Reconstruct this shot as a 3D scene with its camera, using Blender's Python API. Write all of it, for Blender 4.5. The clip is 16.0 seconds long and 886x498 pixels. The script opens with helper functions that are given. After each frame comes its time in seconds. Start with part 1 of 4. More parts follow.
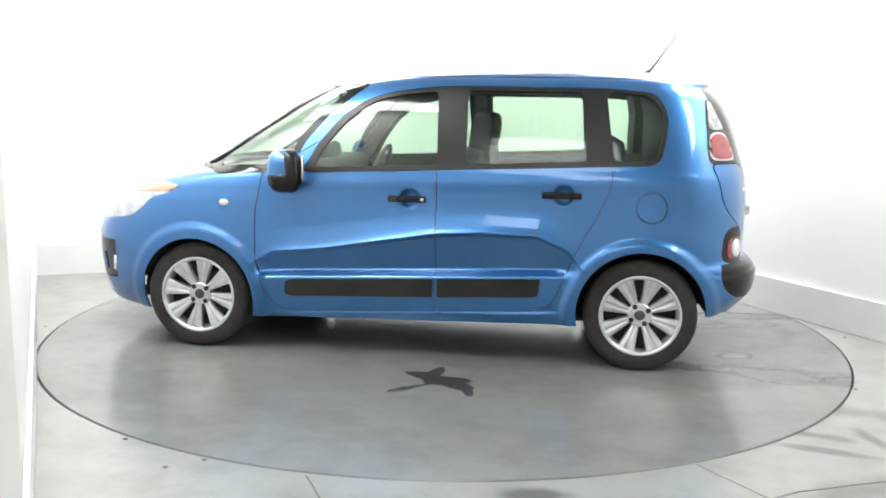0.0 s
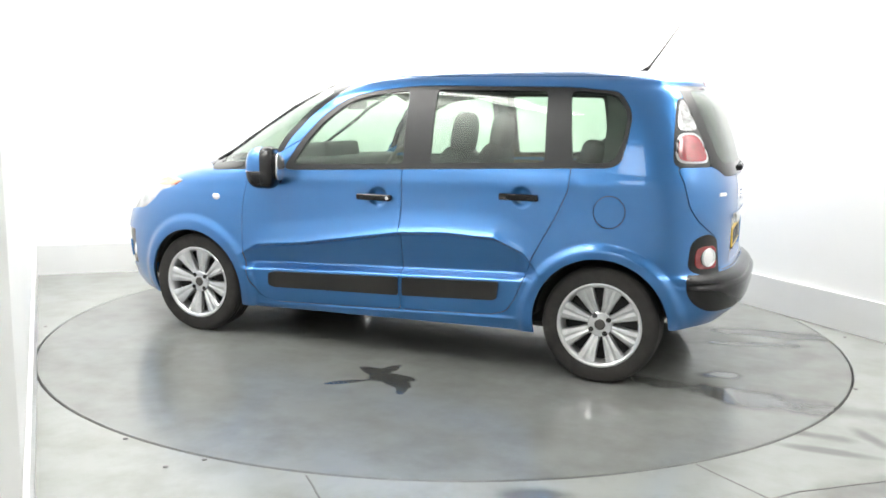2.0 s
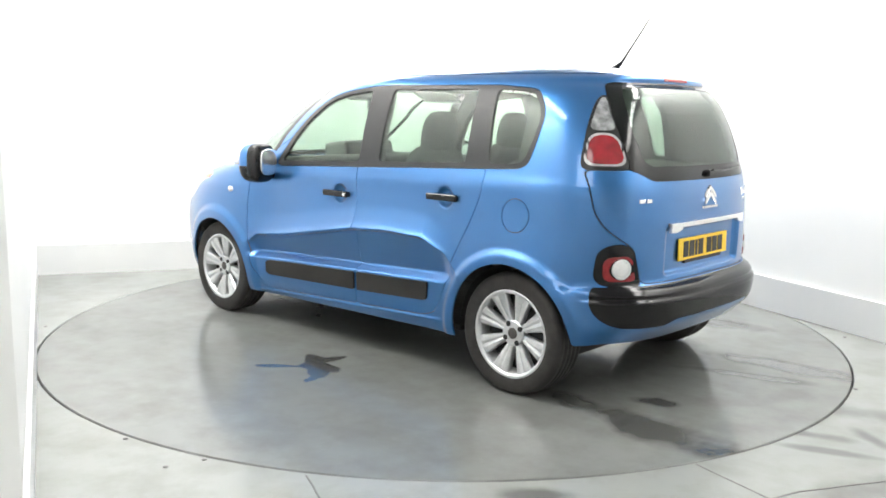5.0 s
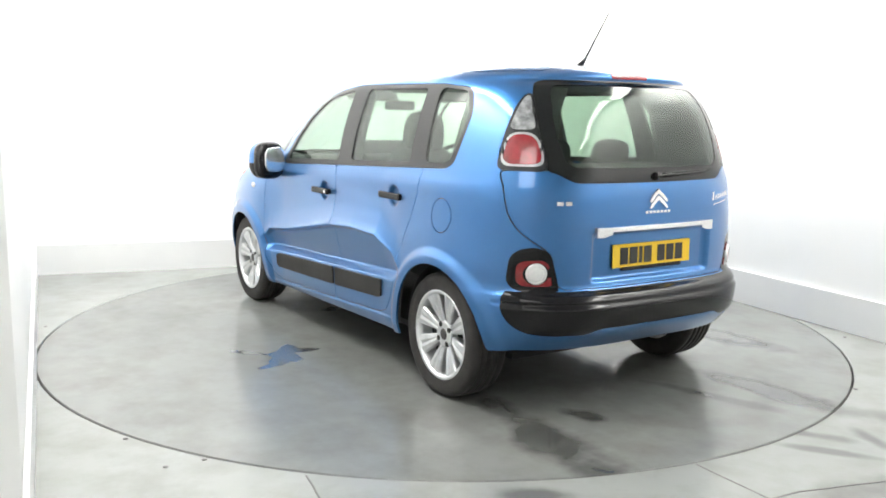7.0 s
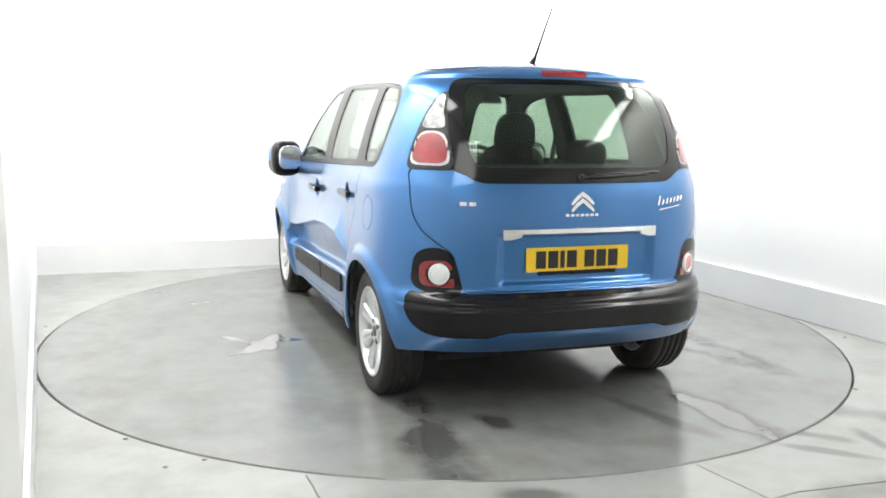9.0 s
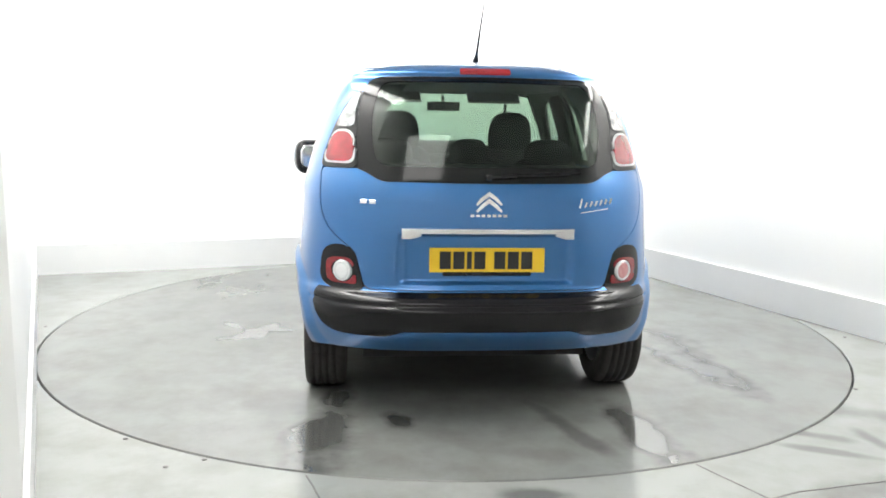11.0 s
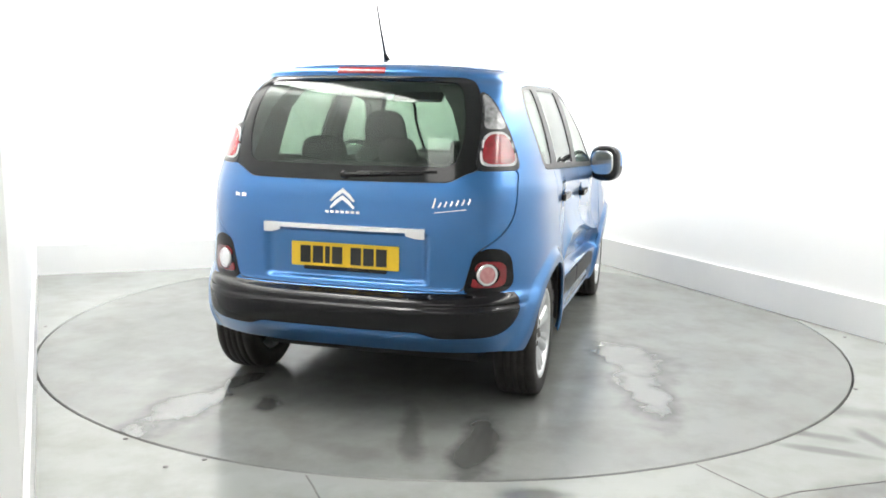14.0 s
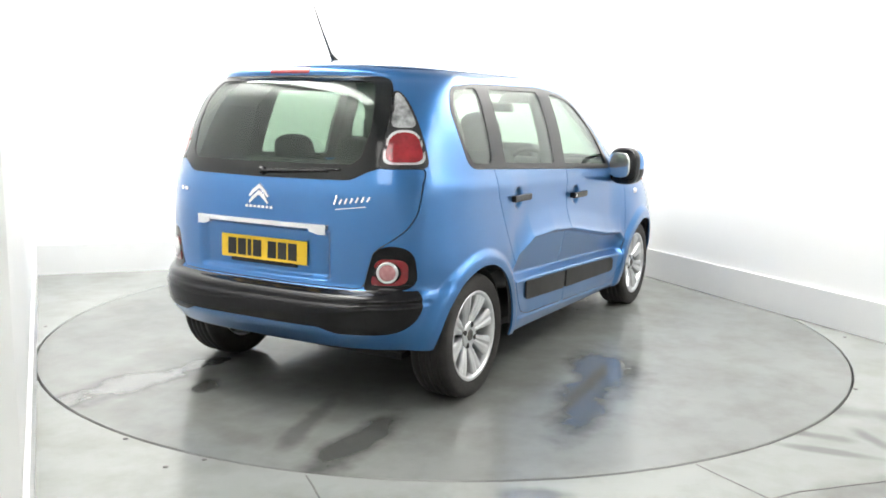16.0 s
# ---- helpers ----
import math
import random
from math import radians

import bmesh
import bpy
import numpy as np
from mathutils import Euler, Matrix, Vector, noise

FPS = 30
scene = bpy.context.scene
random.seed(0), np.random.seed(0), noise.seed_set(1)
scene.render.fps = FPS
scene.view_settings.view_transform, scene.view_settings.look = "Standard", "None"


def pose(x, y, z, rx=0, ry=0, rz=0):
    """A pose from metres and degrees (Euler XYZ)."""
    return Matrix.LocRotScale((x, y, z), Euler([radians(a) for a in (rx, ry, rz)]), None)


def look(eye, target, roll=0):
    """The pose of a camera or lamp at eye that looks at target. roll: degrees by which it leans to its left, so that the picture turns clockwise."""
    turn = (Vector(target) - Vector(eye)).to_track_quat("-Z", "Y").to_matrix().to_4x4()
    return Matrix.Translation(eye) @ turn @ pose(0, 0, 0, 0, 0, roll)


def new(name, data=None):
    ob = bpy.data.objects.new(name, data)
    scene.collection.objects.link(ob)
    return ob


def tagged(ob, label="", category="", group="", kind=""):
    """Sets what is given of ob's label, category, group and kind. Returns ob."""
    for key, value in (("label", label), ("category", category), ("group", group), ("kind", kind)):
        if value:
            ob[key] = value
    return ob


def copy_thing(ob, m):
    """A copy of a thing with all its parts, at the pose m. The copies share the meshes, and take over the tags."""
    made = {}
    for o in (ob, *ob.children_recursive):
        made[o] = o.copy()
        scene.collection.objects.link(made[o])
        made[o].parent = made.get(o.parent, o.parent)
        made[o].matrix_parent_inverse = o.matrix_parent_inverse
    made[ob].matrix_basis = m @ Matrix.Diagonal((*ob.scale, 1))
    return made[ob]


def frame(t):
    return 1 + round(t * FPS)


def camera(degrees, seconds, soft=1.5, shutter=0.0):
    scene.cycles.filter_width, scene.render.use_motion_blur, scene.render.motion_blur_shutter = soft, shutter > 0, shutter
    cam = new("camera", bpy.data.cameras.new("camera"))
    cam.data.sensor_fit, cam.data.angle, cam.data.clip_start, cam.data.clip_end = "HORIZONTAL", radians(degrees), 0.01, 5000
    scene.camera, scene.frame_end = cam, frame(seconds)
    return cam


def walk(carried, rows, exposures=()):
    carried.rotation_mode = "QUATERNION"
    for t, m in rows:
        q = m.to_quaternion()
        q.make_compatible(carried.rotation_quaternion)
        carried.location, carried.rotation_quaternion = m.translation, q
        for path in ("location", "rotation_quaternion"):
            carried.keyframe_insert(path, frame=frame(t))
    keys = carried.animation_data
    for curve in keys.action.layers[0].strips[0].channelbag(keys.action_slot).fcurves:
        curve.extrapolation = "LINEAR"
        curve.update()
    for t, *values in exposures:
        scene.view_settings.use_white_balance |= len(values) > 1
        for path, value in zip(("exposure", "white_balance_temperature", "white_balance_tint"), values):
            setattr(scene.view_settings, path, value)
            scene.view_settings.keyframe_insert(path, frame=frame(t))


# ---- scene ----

# ---- camera: fixed on a stand, looking slightly down at the turntable ----
cam = camera(54.31, 16.0, soft=1.7)
EYE = (0.0, -5.585, 1.399)
AIM = (-0.00276, -4.5976, 1.2408)
ROLL = 1.01
walk(cam, [(0.0, look(EYE, AIM, ROLL)), (16.0, look(EYE, AIM, ROLL))])
scene.view_settings.exposure = 0.0

# turntable turn: heading of the car in degrees at a time in seconds
TABLE_R = 2.458
OFF = (0.068, -0.013)


def heading(t):
    return 171.69 - 6.9136 * t - 0.0028 * (t - 8.0) ** 2


# ---- light: white studio under unseen ceiling light panels, placed for the light they give ----
world = bpy.data.worlds.new("studio_world")
scene.world = world
world.use_nodes = True
world.node_tree.nodes["Background"].inputs[0].default_value = (0.9, 0.95, 1.0, 1)
world.node_tree.nodes["Background"].inputs[1].default_value = 0.05
# x, y, length, width, turn, tilt towards the wall, power
# The last panel is added behind the camera as fill for what faces it.
PANELS = [(-1.58, -1.11, 3.6, 0.8, -65, -34, 122), (-0.75, 1.62, 3.0, 0.9, 20.4, 30, 84), (1.88, 0.30, 3.0, 0.8, -64.5, 34, 104), (3.14, -2.56, 2.6, 0.8, -64.5, 34, 82), (-0.95, -5.95, 2.9, 2.3, 0, 0, 38)]
CEIL = 3.7


def panel_pose(px, py, wide, turn, tilt, drop):
    """Where a ceiling panel hangs; drop is measured along its own face."""
    return pose(px, py, CEIL - 0.03 - wide / 2 * abs(math.sin(radians(tilt))), tilt, 0, turn) @ pose(0, 0, -drop)


for px, py, sx, sy, rz, tilt, power in PANELS:
    ld = bpy.data.lights.new("unseen_ceiling_lamp", "AREA")
    ld.shape, ld.size, ld.size_y, ld.energy, ld.color = "RECTANGLE", sx, sy, power, (1.0, 0.985, 0.96)
    lo = new("unseen_ceiling_lamp", ld)
    lo.matrix_basis = panel_pose(px, py, sy, rz, tilt, 0.13)


# ---- materials ----
def nodes(name):
    m = bpy.data.materials.new(name)
    m.use_nodes = True
    nt = m.node_tree
    return m, nt, nt.nodes["Principled BSDF"]


def ramp(nt, src, a, b, ca, cb):
    r = nt.nodes.new("ShaderNodeMapRange")
    r.inputs["From Min"].default_value, r.inputs["From Max"].default_value = a, b
    nt.links.new(src, r.inputs["Value"])
    mx = nt.nodes.new("ShaderNodeMix")
    mx.data_type = "RGBA"
    mx.inputs[6].default_value, mx.inputs[7].default_value = (*ca, 1), (*cb, 1)
    nt.links.new(r.outputs["Result"], mx.inputs[0])
    return mx.outputs[2]


def noise_node(nt, scale, detail=4.0, coord="Object", rough=0.55):
    tc = nt.nodes.new("ShaderNodeTexCoord")
    n = nt.nodes.new("ShaderNodeTexNoise")
    n.inputs["Scale"].default_value, n.inputs["Detail"].default_value, n.inputs["Roughness"].default_value = scale, detail, rough
    nt.links.new(tc.outputs[coord], n.inputs["Vector"])
    return n.outputs["Fac"]


def surface(name, ca, cb, rough, metal=0.0, scale=6.0, bump=0.0, bscale=80.0, coat=0.0, spec=0.5, rvar=0.05):
    """A worn two-scale surface between two near colours."""
    m, nt, b = nodes(name)
    b.inputs["Metallic"].default_value = metal
    b.inputs["Specular IOR Level"].default_value = spec
    b.inputs["Coat Weight"].default_value = coat
    b.inputs["Coat Roughness"].default_value = 0.06
    nt.links.new(ramp(nt, noise_node(nt, scale), 0.3, 0.7, ca, cb), b.inputs["Base Color"])
    r = nt.nodes.new("ShaderNodeMapRange")
    nt.links.new(noise_node(nt, scale * 2.3), r.inputs["Value"])
    r.inputs["To Min"].default_value, r.inputs["To Max"].default_value = max(rough - rvar, 0.01), rough + rvar
    nt.links.new(r.outputs["Result"], b.inputs["Roughness"])
    if bump:
        bp = nt.nodes.new("ShaderNodeBump")
        bp.inputs["Strength"].default_value, bp.inputs["Distance"].default_value = bump, 0.002
        nt.links.new(noise_node(nt, bscale, 3.0), bp.inputs["Height"])
        nt.links.new(bp.outputs["Normal"], b.inputs["Normal"])
    return m


def glass(name, tint, gloss_rough=0.02):
    """A thin tinted sheet: clear transmission with a Fresnel gloss."""
    m, nt, b = nodes(name)
    nt.nodes.remove(b)
    out = nt.nodes["Material Output"]
    tr, gl, mx, fr, pw, mr = (nt.nodes.new("ShaderNode" + k) for k in ("BsdfTransparent", "BsdfGlossy", "MixShader", "LayerWeight", "Math", "MapRange"))
    tr.inputs[0].default_value = (*tint, 1)
    gl.inputs["Roughness"].default_value = gloss_rough
    pw.operation, pw.inputs[1].default_value = "POWER", 4.0
    mr.inputs["To Min"].default_value, mr.inputs["To Max"].default_value = 0.04, 0.85
    nt.links.new(fr.outputs["Facing"], pw.inputs[0])
    nt.links.new(pw.outputs[0], mr.inputs["Value"])
    nt.links.new(mr.outputs[0], mx.inputs[0])
    nt.links.new(tr.outputs[0], mx.inputs[1])
    nt.links.new(gl.outputs[0], mx.inputs[2])
    nt.links.new(mx.outputs[0], out.inputs[0])
    return m


def glow(name, col, strength):
    m, nt, b = nodes(name)
    b.inputs["Base Color"].default_value = (*col, 1)
    b.inputs["Emission Color"].default_value = (*col, 1)
    b.inputs["Emission Strength"].default_value = strength
    return m


def paint(name):
    """Metallic blue car paint: fine flake under a clear coat."""
    m, nt, b = nodes(name)
    v = nt.nodes.new("ShaderNodeTexVoronoi")
    v.inputs["Scale"].default_value = 900.0
    tc = nt.nodes.new("ShaderNodeTexCoord")
    nt.links.new(tc.outputs["Object"], v.inputs["Vector"])
    nt.links.new(ramp(nt, v.outputs["Distance"], 0.0, 0.8, (0.042, 0.186, 0.455), (0.031, 0.152, 0.39)), b.inputs["Base Color"])
    b.inputs["Metallic"].default_value = 0.80
    b.inputs["Roughness"].default_value = 0.33
    b.inputs["Coat Weight"].default_value = 1.0
    b.inputs["Coat Roughness"].default_value = 0.09
    b.inputs["Coat IOR"].default_value = 1.55
    return m


BLUE = paint("blue_metallic_paint")
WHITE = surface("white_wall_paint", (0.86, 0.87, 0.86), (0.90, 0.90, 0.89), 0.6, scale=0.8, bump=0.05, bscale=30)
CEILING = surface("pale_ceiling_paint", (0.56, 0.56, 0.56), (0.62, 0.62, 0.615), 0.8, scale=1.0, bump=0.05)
LEDGE = surface("white_skirting_paint", (0.69, 0.70, 0.70), (0.74, 0.745, 0.74), 0.45, scale=1.5, bump=0.05)
BLACK = surface("black_textured_plastic", (0.008, 0.008, 0.009), (0.015, 0.015, 0.016), 0.20, scale=9, bump=0.0, spec=0.38)
STRIP = surface("matte_black_rub_strip", (0.014, 0.013, 0.012), (0.022, 0.021, 0.019), 0.48, scale=5, spec=0.35)
BUMPER = surface("glossy_black_bumper_plastic", (0.004, 0.004, 0.005), (0.007, 0.007, 0.008), 0.13, scale=3, spec=0.36, rvar=0.02)
PIANO = surface("black_glass_frit", (0.006, 0.007, 0.007), (0.010, 0.011, 0.011), 0.10, scale=4, spec=0.4, rvar=0.02)
HEADLENS = surface("clear_headlamp_lens", (0.30, 0.32, 0.34), (0.58, 0.60, 0.61), 0.15, scale=16, metal=0.3, coat=1.0)
WHEEL_SHADE = surface("shade_behind_spokes", (0.02, 0.02, 0.02), (0.04, 0.038, 0.036), 0.6, metal=0.4, scale=20)
GLOSSBLACK = surface("satin_black_frame", (0.014, 0.015, 0.016), (0.022, 0.023, 0.024), 0.32, scale=4, spec=0.4)
RUBBER = surface("tyre_rubber", (0.014, 0.013, 0.012), (0.030, 0.027, 0.025), 0.7, scale=14, bump=0.3, bscale=300)
ALLOY = surface("silver_alloy", (0.60, 0.61, 0.62), (0.72, 0.73, 0.74), 0.30, metal=0.75, scale=20)
STEEL = surface("dark_brake_metal", (0.08, 0.08, 0.08), (0.14, 0.13, 0.12), 0.5, metal=0.6, scale=20)
CHROME = surface("chrome", (0.84, 0.85, 0.86), (0.90, 0.91, 0.92), 0.16, metal=0.85, scale=6, rvar=0.03)
TRIM = surface("dark_grey_cabin_plastic", (0.06, 0.061, 0.063), (0.085, 0.085, 0.086), 0.6, scale=8)
LINER = surface("black_wheel_arch_felt", (0.018, 0.018, 0.018), (0.030, 0.030, 0.030), 0.9, scale=12)
FABRIC = surface("dark_grey_seat_cloth", (0.05, 0.052, 0.056), (0.085, 0.088, 0.092), 0.9, scale=12)
CABIN = surface("grey_cabin_trim", (0.12, 0.12, 0.118), (0.15, 0.15, 0.148), 0.8, scale=20)
HEADLINE = surface("pale_grey_headlining", (0.26, 0.26, 0.25), (0.31, 0.31, 0.30), 0.9, scale=20)
GREEN = glass("green_tinted_glass", (0.80, 0.875, 0.815))
REARGLASS = glass("dark_tinted_rear_glass", (0.60, 0.68, 0.62), 0.05)
REDLENS = surface("red_lamp_lens", (0.17, 0.007, 0.012), (0.38, 0.016, 0.026), 0.14, scale=13, coat=1.0)
CLEARLENS = surface("clear_grey_lamp_lens", (0.13, 0.135, 0.14), (0.46, 0.47, 0.48), 0.18, scale=26, metal=0.0, coat=1.0)
WHITELENS = surface("white_lamp_reflector", (0.72, 0.73, 0.74), (0.80, 0.80, 0.80), 0.2, scale=70, metal=0.3, coat=1.0)
REDDARK = surface("dark_red_lamp_lens", (0.17, 0.007, 0.011), (0.26, 0.012, 0.017), 0.12, scale=60, coat=1.0)
BORDER = surface("pale_lamp_border", (0.50, 0.50, 0.51), (0.58, 0.58, 0.59), 0.2, scale=40, coat=1.0)
FOGLENS = surface("pale_red_fog_lens", (0.42, 0.16, 0.17), (0.55, 0.28, 0.28), 0.15, scale=40, coat=1.0)
AMBER = surface("orange_indicator_lens", (0.72, 0.20, 0.12), (0.80, 0.30, 0.20), 0.2, scale=60, coat=1.0)
YELLOW = surface("yellow_plate_sheet", (0.80, 0.52, 0.02), (0.84, 0.56, 0.03), 0.35, scale=10)
INK = surface("black_plate_ink", (0.01, 0.01, 0.01), (0.02, 0.02, 0.02), 0.4, scale=10)
PANEL_GLOW = glow("lit_light_panel", (1.0, 0.985, 0.96), 2.6)


# ---- mesh helpers ----
def mesh_ob(name, verts, faces, mat, parent=None, label="", smooth=True):
    me = bpy.data.meshes.new(name)
    me.from_pydata([tuple(map(float, v)) for v in verts], [], [tuple(map(int, f)) for f in faces])
    me.materials.append(mat)
    if smooth:
        me.shade_smooth()
    ob = new(name, me)
    if parent:
        ob.parent = parent
    if label:
        ob["label"] = label
    return ob


def part(name, bm, mat, parent, label="", smooth=False):
    me = bpy.data.meshes.new(name)
    bmesh.ops.recalc_face_normals(bm, faces=bm.faces)
    bm.to_mesh(me)
    bm.free()
    me.materials.append(mat)
    if smooth:
        me.shade_smooth()
    ob = new(name, me)
    if parent:
        ob.parent = parent
    if label:
        ob["label"] = label
    return ob


def box(sx, sy, sz, m=None, bevel=0.0, seg=2, bm=None):
    """A bevelled box, centred, placed by m, added to bm."""
    b2 = bmesh.new()
    bmesh.ops.create_cube(b2, size=1.0)
    bmesh.ops.scale(b2, vec=(sx, sy, sz), verts=b2.verts)
    if bevel:
        bmesh.ops.bevel(b2, geom=b2.edges[:], offset=bevel, segments=seg, profile=0.6, affect="EDGES")
    if m is not None:
        b2.transform(m)
    if bm is None:
        return b2
    tmp = bpy.data.meshes.new("tmp")
    b2.to_mesh(tmp)
    bm.from_mesh(tmp)
    bpy.data.meshes.remove(tmp)
    b2.free()
    return bm


def lathe(profile, seg=48, m=None, bm=None, closed=False):
    """Turn a list of (radius, along) about the y axis."""
    bm = bm or bmesh.new()
    rings = []
    for r, a in profile:
        ring = []
        for i in range(seg):
            th = 2 * math.pi * i / seg
            v = Vector((r * math.cos(th), a, r * math.sin(th)))
            ring.append(bm.verts.new(m @ v if m is not None else v))
        rings.append(ring)
    pairs = list(zip(rings, rings[1:])) + ([(rings[-1], rings[0])] if closed else [])
    for p, q in pairs:
        for i in range(seg):
            j = (i + 1) % seg
            bm.faces.new((p[i], p[j], q[j], q[i]))
    if not closed:
        for ring in (rings[0], rings[-1]):
            if len(ring) > 2:
                bm.faces.new(ring)
    return bm


def tube(points, r, seg=10, bm=None, taper=None):
    """A round bar along points; taper gives a radius factor per point."""
    bm = bm or bmesh.new()
    pts = [Vector(p) for p in points]
    rings = []
    for i, p in enumerate(pts):
        d = (pts[min(i + 1, len(pts) - 1)] - pts[max(i - 1, 0)]).normalized()
        a = d.orthogonal().normalized() if abs(d.z) > 0.95 else d.cross(Vector((0, 0, 1))).normalized()
        b = d.cross(a)
        k = r * (taper[i] if taper else 1.0)
        rings.append([bm.verts.new(p + k * (math.cos(2 * math.pi * j / seg) * a + math.sin(2 * math.pi * j / seg) * b)) for j in range(seg)])
    for p, q in zip(rings, rings[1:]):
        for j in range(seg):
            bm.faces.new((p[j], p[(j + 1) % seg], q[(j + 1) % seg], q[j]))
    bm.faces.new(rings[0])
    bm.faces.new(rings[-1])
    return bm


# ---- the room: a white studio box set askew to the camera ----
CORNER_L = Vector((-3.385, 1.406))
LEFT_END = Vector((-0.698, -4.35))
RIGHT_A, RIGHT_B = Vector((1.788, 1.827)), Vector((2.793, -0.276))
back_d = (Vector((-1.71, 2.03)) - CORNER_L).normalized()
right_d = (RIGHT_B - RIGHT_A).normalized()
den = back_d.x * right_d.y - back_d.y * right_d.x
dq = RIGHT_A - CORNER_L
CORNER_R = CORNER_L + back_d * ((dq.x * right_d.y - dq.y * right_d.x) / den)


def arc_corner(c, d_in, d_out, r, n=10):
    """Points rounding the corner c between a way in and a way out."""
    ang = d_in.angle(d_out)
    tl = r * math.tan(ang / 2)
    p0, p1 = c - d_in * tl, c + d_out * tl
    pts = []
    for i in range(n + 1):
        k = i / n
        pts.append((1 - k) ** 2 * p0 + 2 * k * (1 - k) * c + k * k * p1)
    return pts


corner = arc_corner(CORNER_R, back_d, right_d, 0.55)
RIGHT_END = CORNER_R + right_d * 7.6
CLOSE = [RIGHT_END, Vector((4.0, -8.2)), Vector((-3.2, -8.2)), Vector((-3.2, -4.35))]


def wall_sheet(name, pts, z0, z1, thick, mat, label, top_cap=True):
    """A wall along plan points, its room face on the points, its back outward (to the left of the way)."""
    n = len(pts)
    nor = []
    for i in range(n):
        d = (pts[min(i + 1, n - 1)] - pts[max(i - 1, 0)]).normalized()
        nor.append(Vector((-d.y, d.x)))
    v, f = [], []
    for p, q in zip(pts, nor):
        o = p + q * thick
        v += [(p.x, p.y, z0), (p.x, p.y, z1), (o.x, o.y, z1), (o.x, o.y, z0)]
    for i in range(n - 1):
        a, b = 4 * i, 4 * i + 4
        for k in range(4):
            f.append((a + k, a + (k + 1) % 4, b + (k + 1) % 4, b + k))
    f += [(0, 3, 2, 1), (4 * n - 4, 4 * n - 3, 4 * n - 2, 4 * n - 1)]
    return tagged(mesh_ob(name, v, f, mat, smooth=False), label, "wall", kind="structure")


def inward(pts, d):
    out = []
    for i in range(len(pts)):
        w = (pts[min(i + 1, len(pts) - 1)] - pts[max(i - 1, 0)]).normalized()
        out.append(pts[i] + Vector((w.y, -w.x)) * d)
    return out


BACK_LINE = [CORNER_L] + corner + [RIGHT_END]
LEFT_LINE = [LEFT_END, CORNER_L]
wall_sheet("wall_back", BACK_LINE, 0.0, CEIL, 0.12, WHITE, "smooth white painted studio wall with a rounded corner")
wall_sheet("wall_left", LEFT_LINE, 0.0, CEIL, 0.12, WHITE, "smooth white painted studio side wall")
# Unseen wall, added to close the room behind the camera.
wall_sheet("wall_rear_unseen", CLOSE + [LEFT_END], 0.0, CEIL, 0.12, WHITE, "unseen plain white wall added to close the studio behind the camera")
tagged(wall_sheet("baseboard", inward(BACK_LINE, 0.022), 0.0, 0.245, 0.019, LEDGE, "tall off-white skirting board round the studio"), category="skirting board")
tagged(wall_sheet("baseboard", inward(LEFT_LINE, 0.022), 0.0, 0.245, 0.019, LEDGE, "tall off-white skirting board round the studio"), category="skirting board")

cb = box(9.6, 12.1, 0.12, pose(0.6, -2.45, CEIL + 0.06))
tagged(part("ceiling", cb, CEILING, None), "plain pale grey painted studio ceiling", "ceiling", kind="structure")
for px, py, sx, sy, rz, tilt, power in PANELS:
    fixture = new("unseen_ceiling_light")
    fixture.matrix_basis = panel_pose(px, py, sy, rz, tilt, 0.0)
    tagged(fixture, "unseen white framed flat ceiling light panel", "ceiling light", group="ceiling lights")
    fb = bmesh.new()
    for dx, dy, lx, ly in ((0, sy / 2 + 0.03, sx + 0.12, 0.06), (0, -sy / 2 - 0.03, sx + 0.12, 0.06), (sx / 2 + 0.03, 0, 0.06, sy), (-sx / 2 - 0.03, 0, 0.06, sy)):
        box(lx, ly, 0.10, pose(dx, dy, -0.05), 0.006, 1, fb)
    part("frame", fb, LEDGE, fixture)
    part("diffuser", box(sx, sy, 0.03, pose(0, 0, -0.06)), PANEL_GLOW, fixture, "glowing white diffuser")
    part("back_tray", box(sx, sy, 0.012, pose(0, 0, -0.02), 0.003, 1), LEDGE, fixture, "white steel back of the panel")
    if tilt:
        up = fixture.matrix_basis.inverted()
        for dx in (-sx * 0.4, sx * 0.4):
            foot = fixture.matrix_basis @ Vector((dx, 0, -0.01))
            part("hanger", tube([up @ foot, up @ Vector((foot.x, foot.y, CEIL + 0.01))], 0.012, 8), STEEL, fixture, "short steel hanger rod")


# The last two discs stand for dark smudges at the right skirting foot.
BOLTS_AND_SMUDGES = [(-1.343, -2.099), (-0.951, -2.303), (-1.082, -2.381), (2.156, -1.232), (-2.536, -0.252), (2.626, 0.054), (2.589, -0.153)]


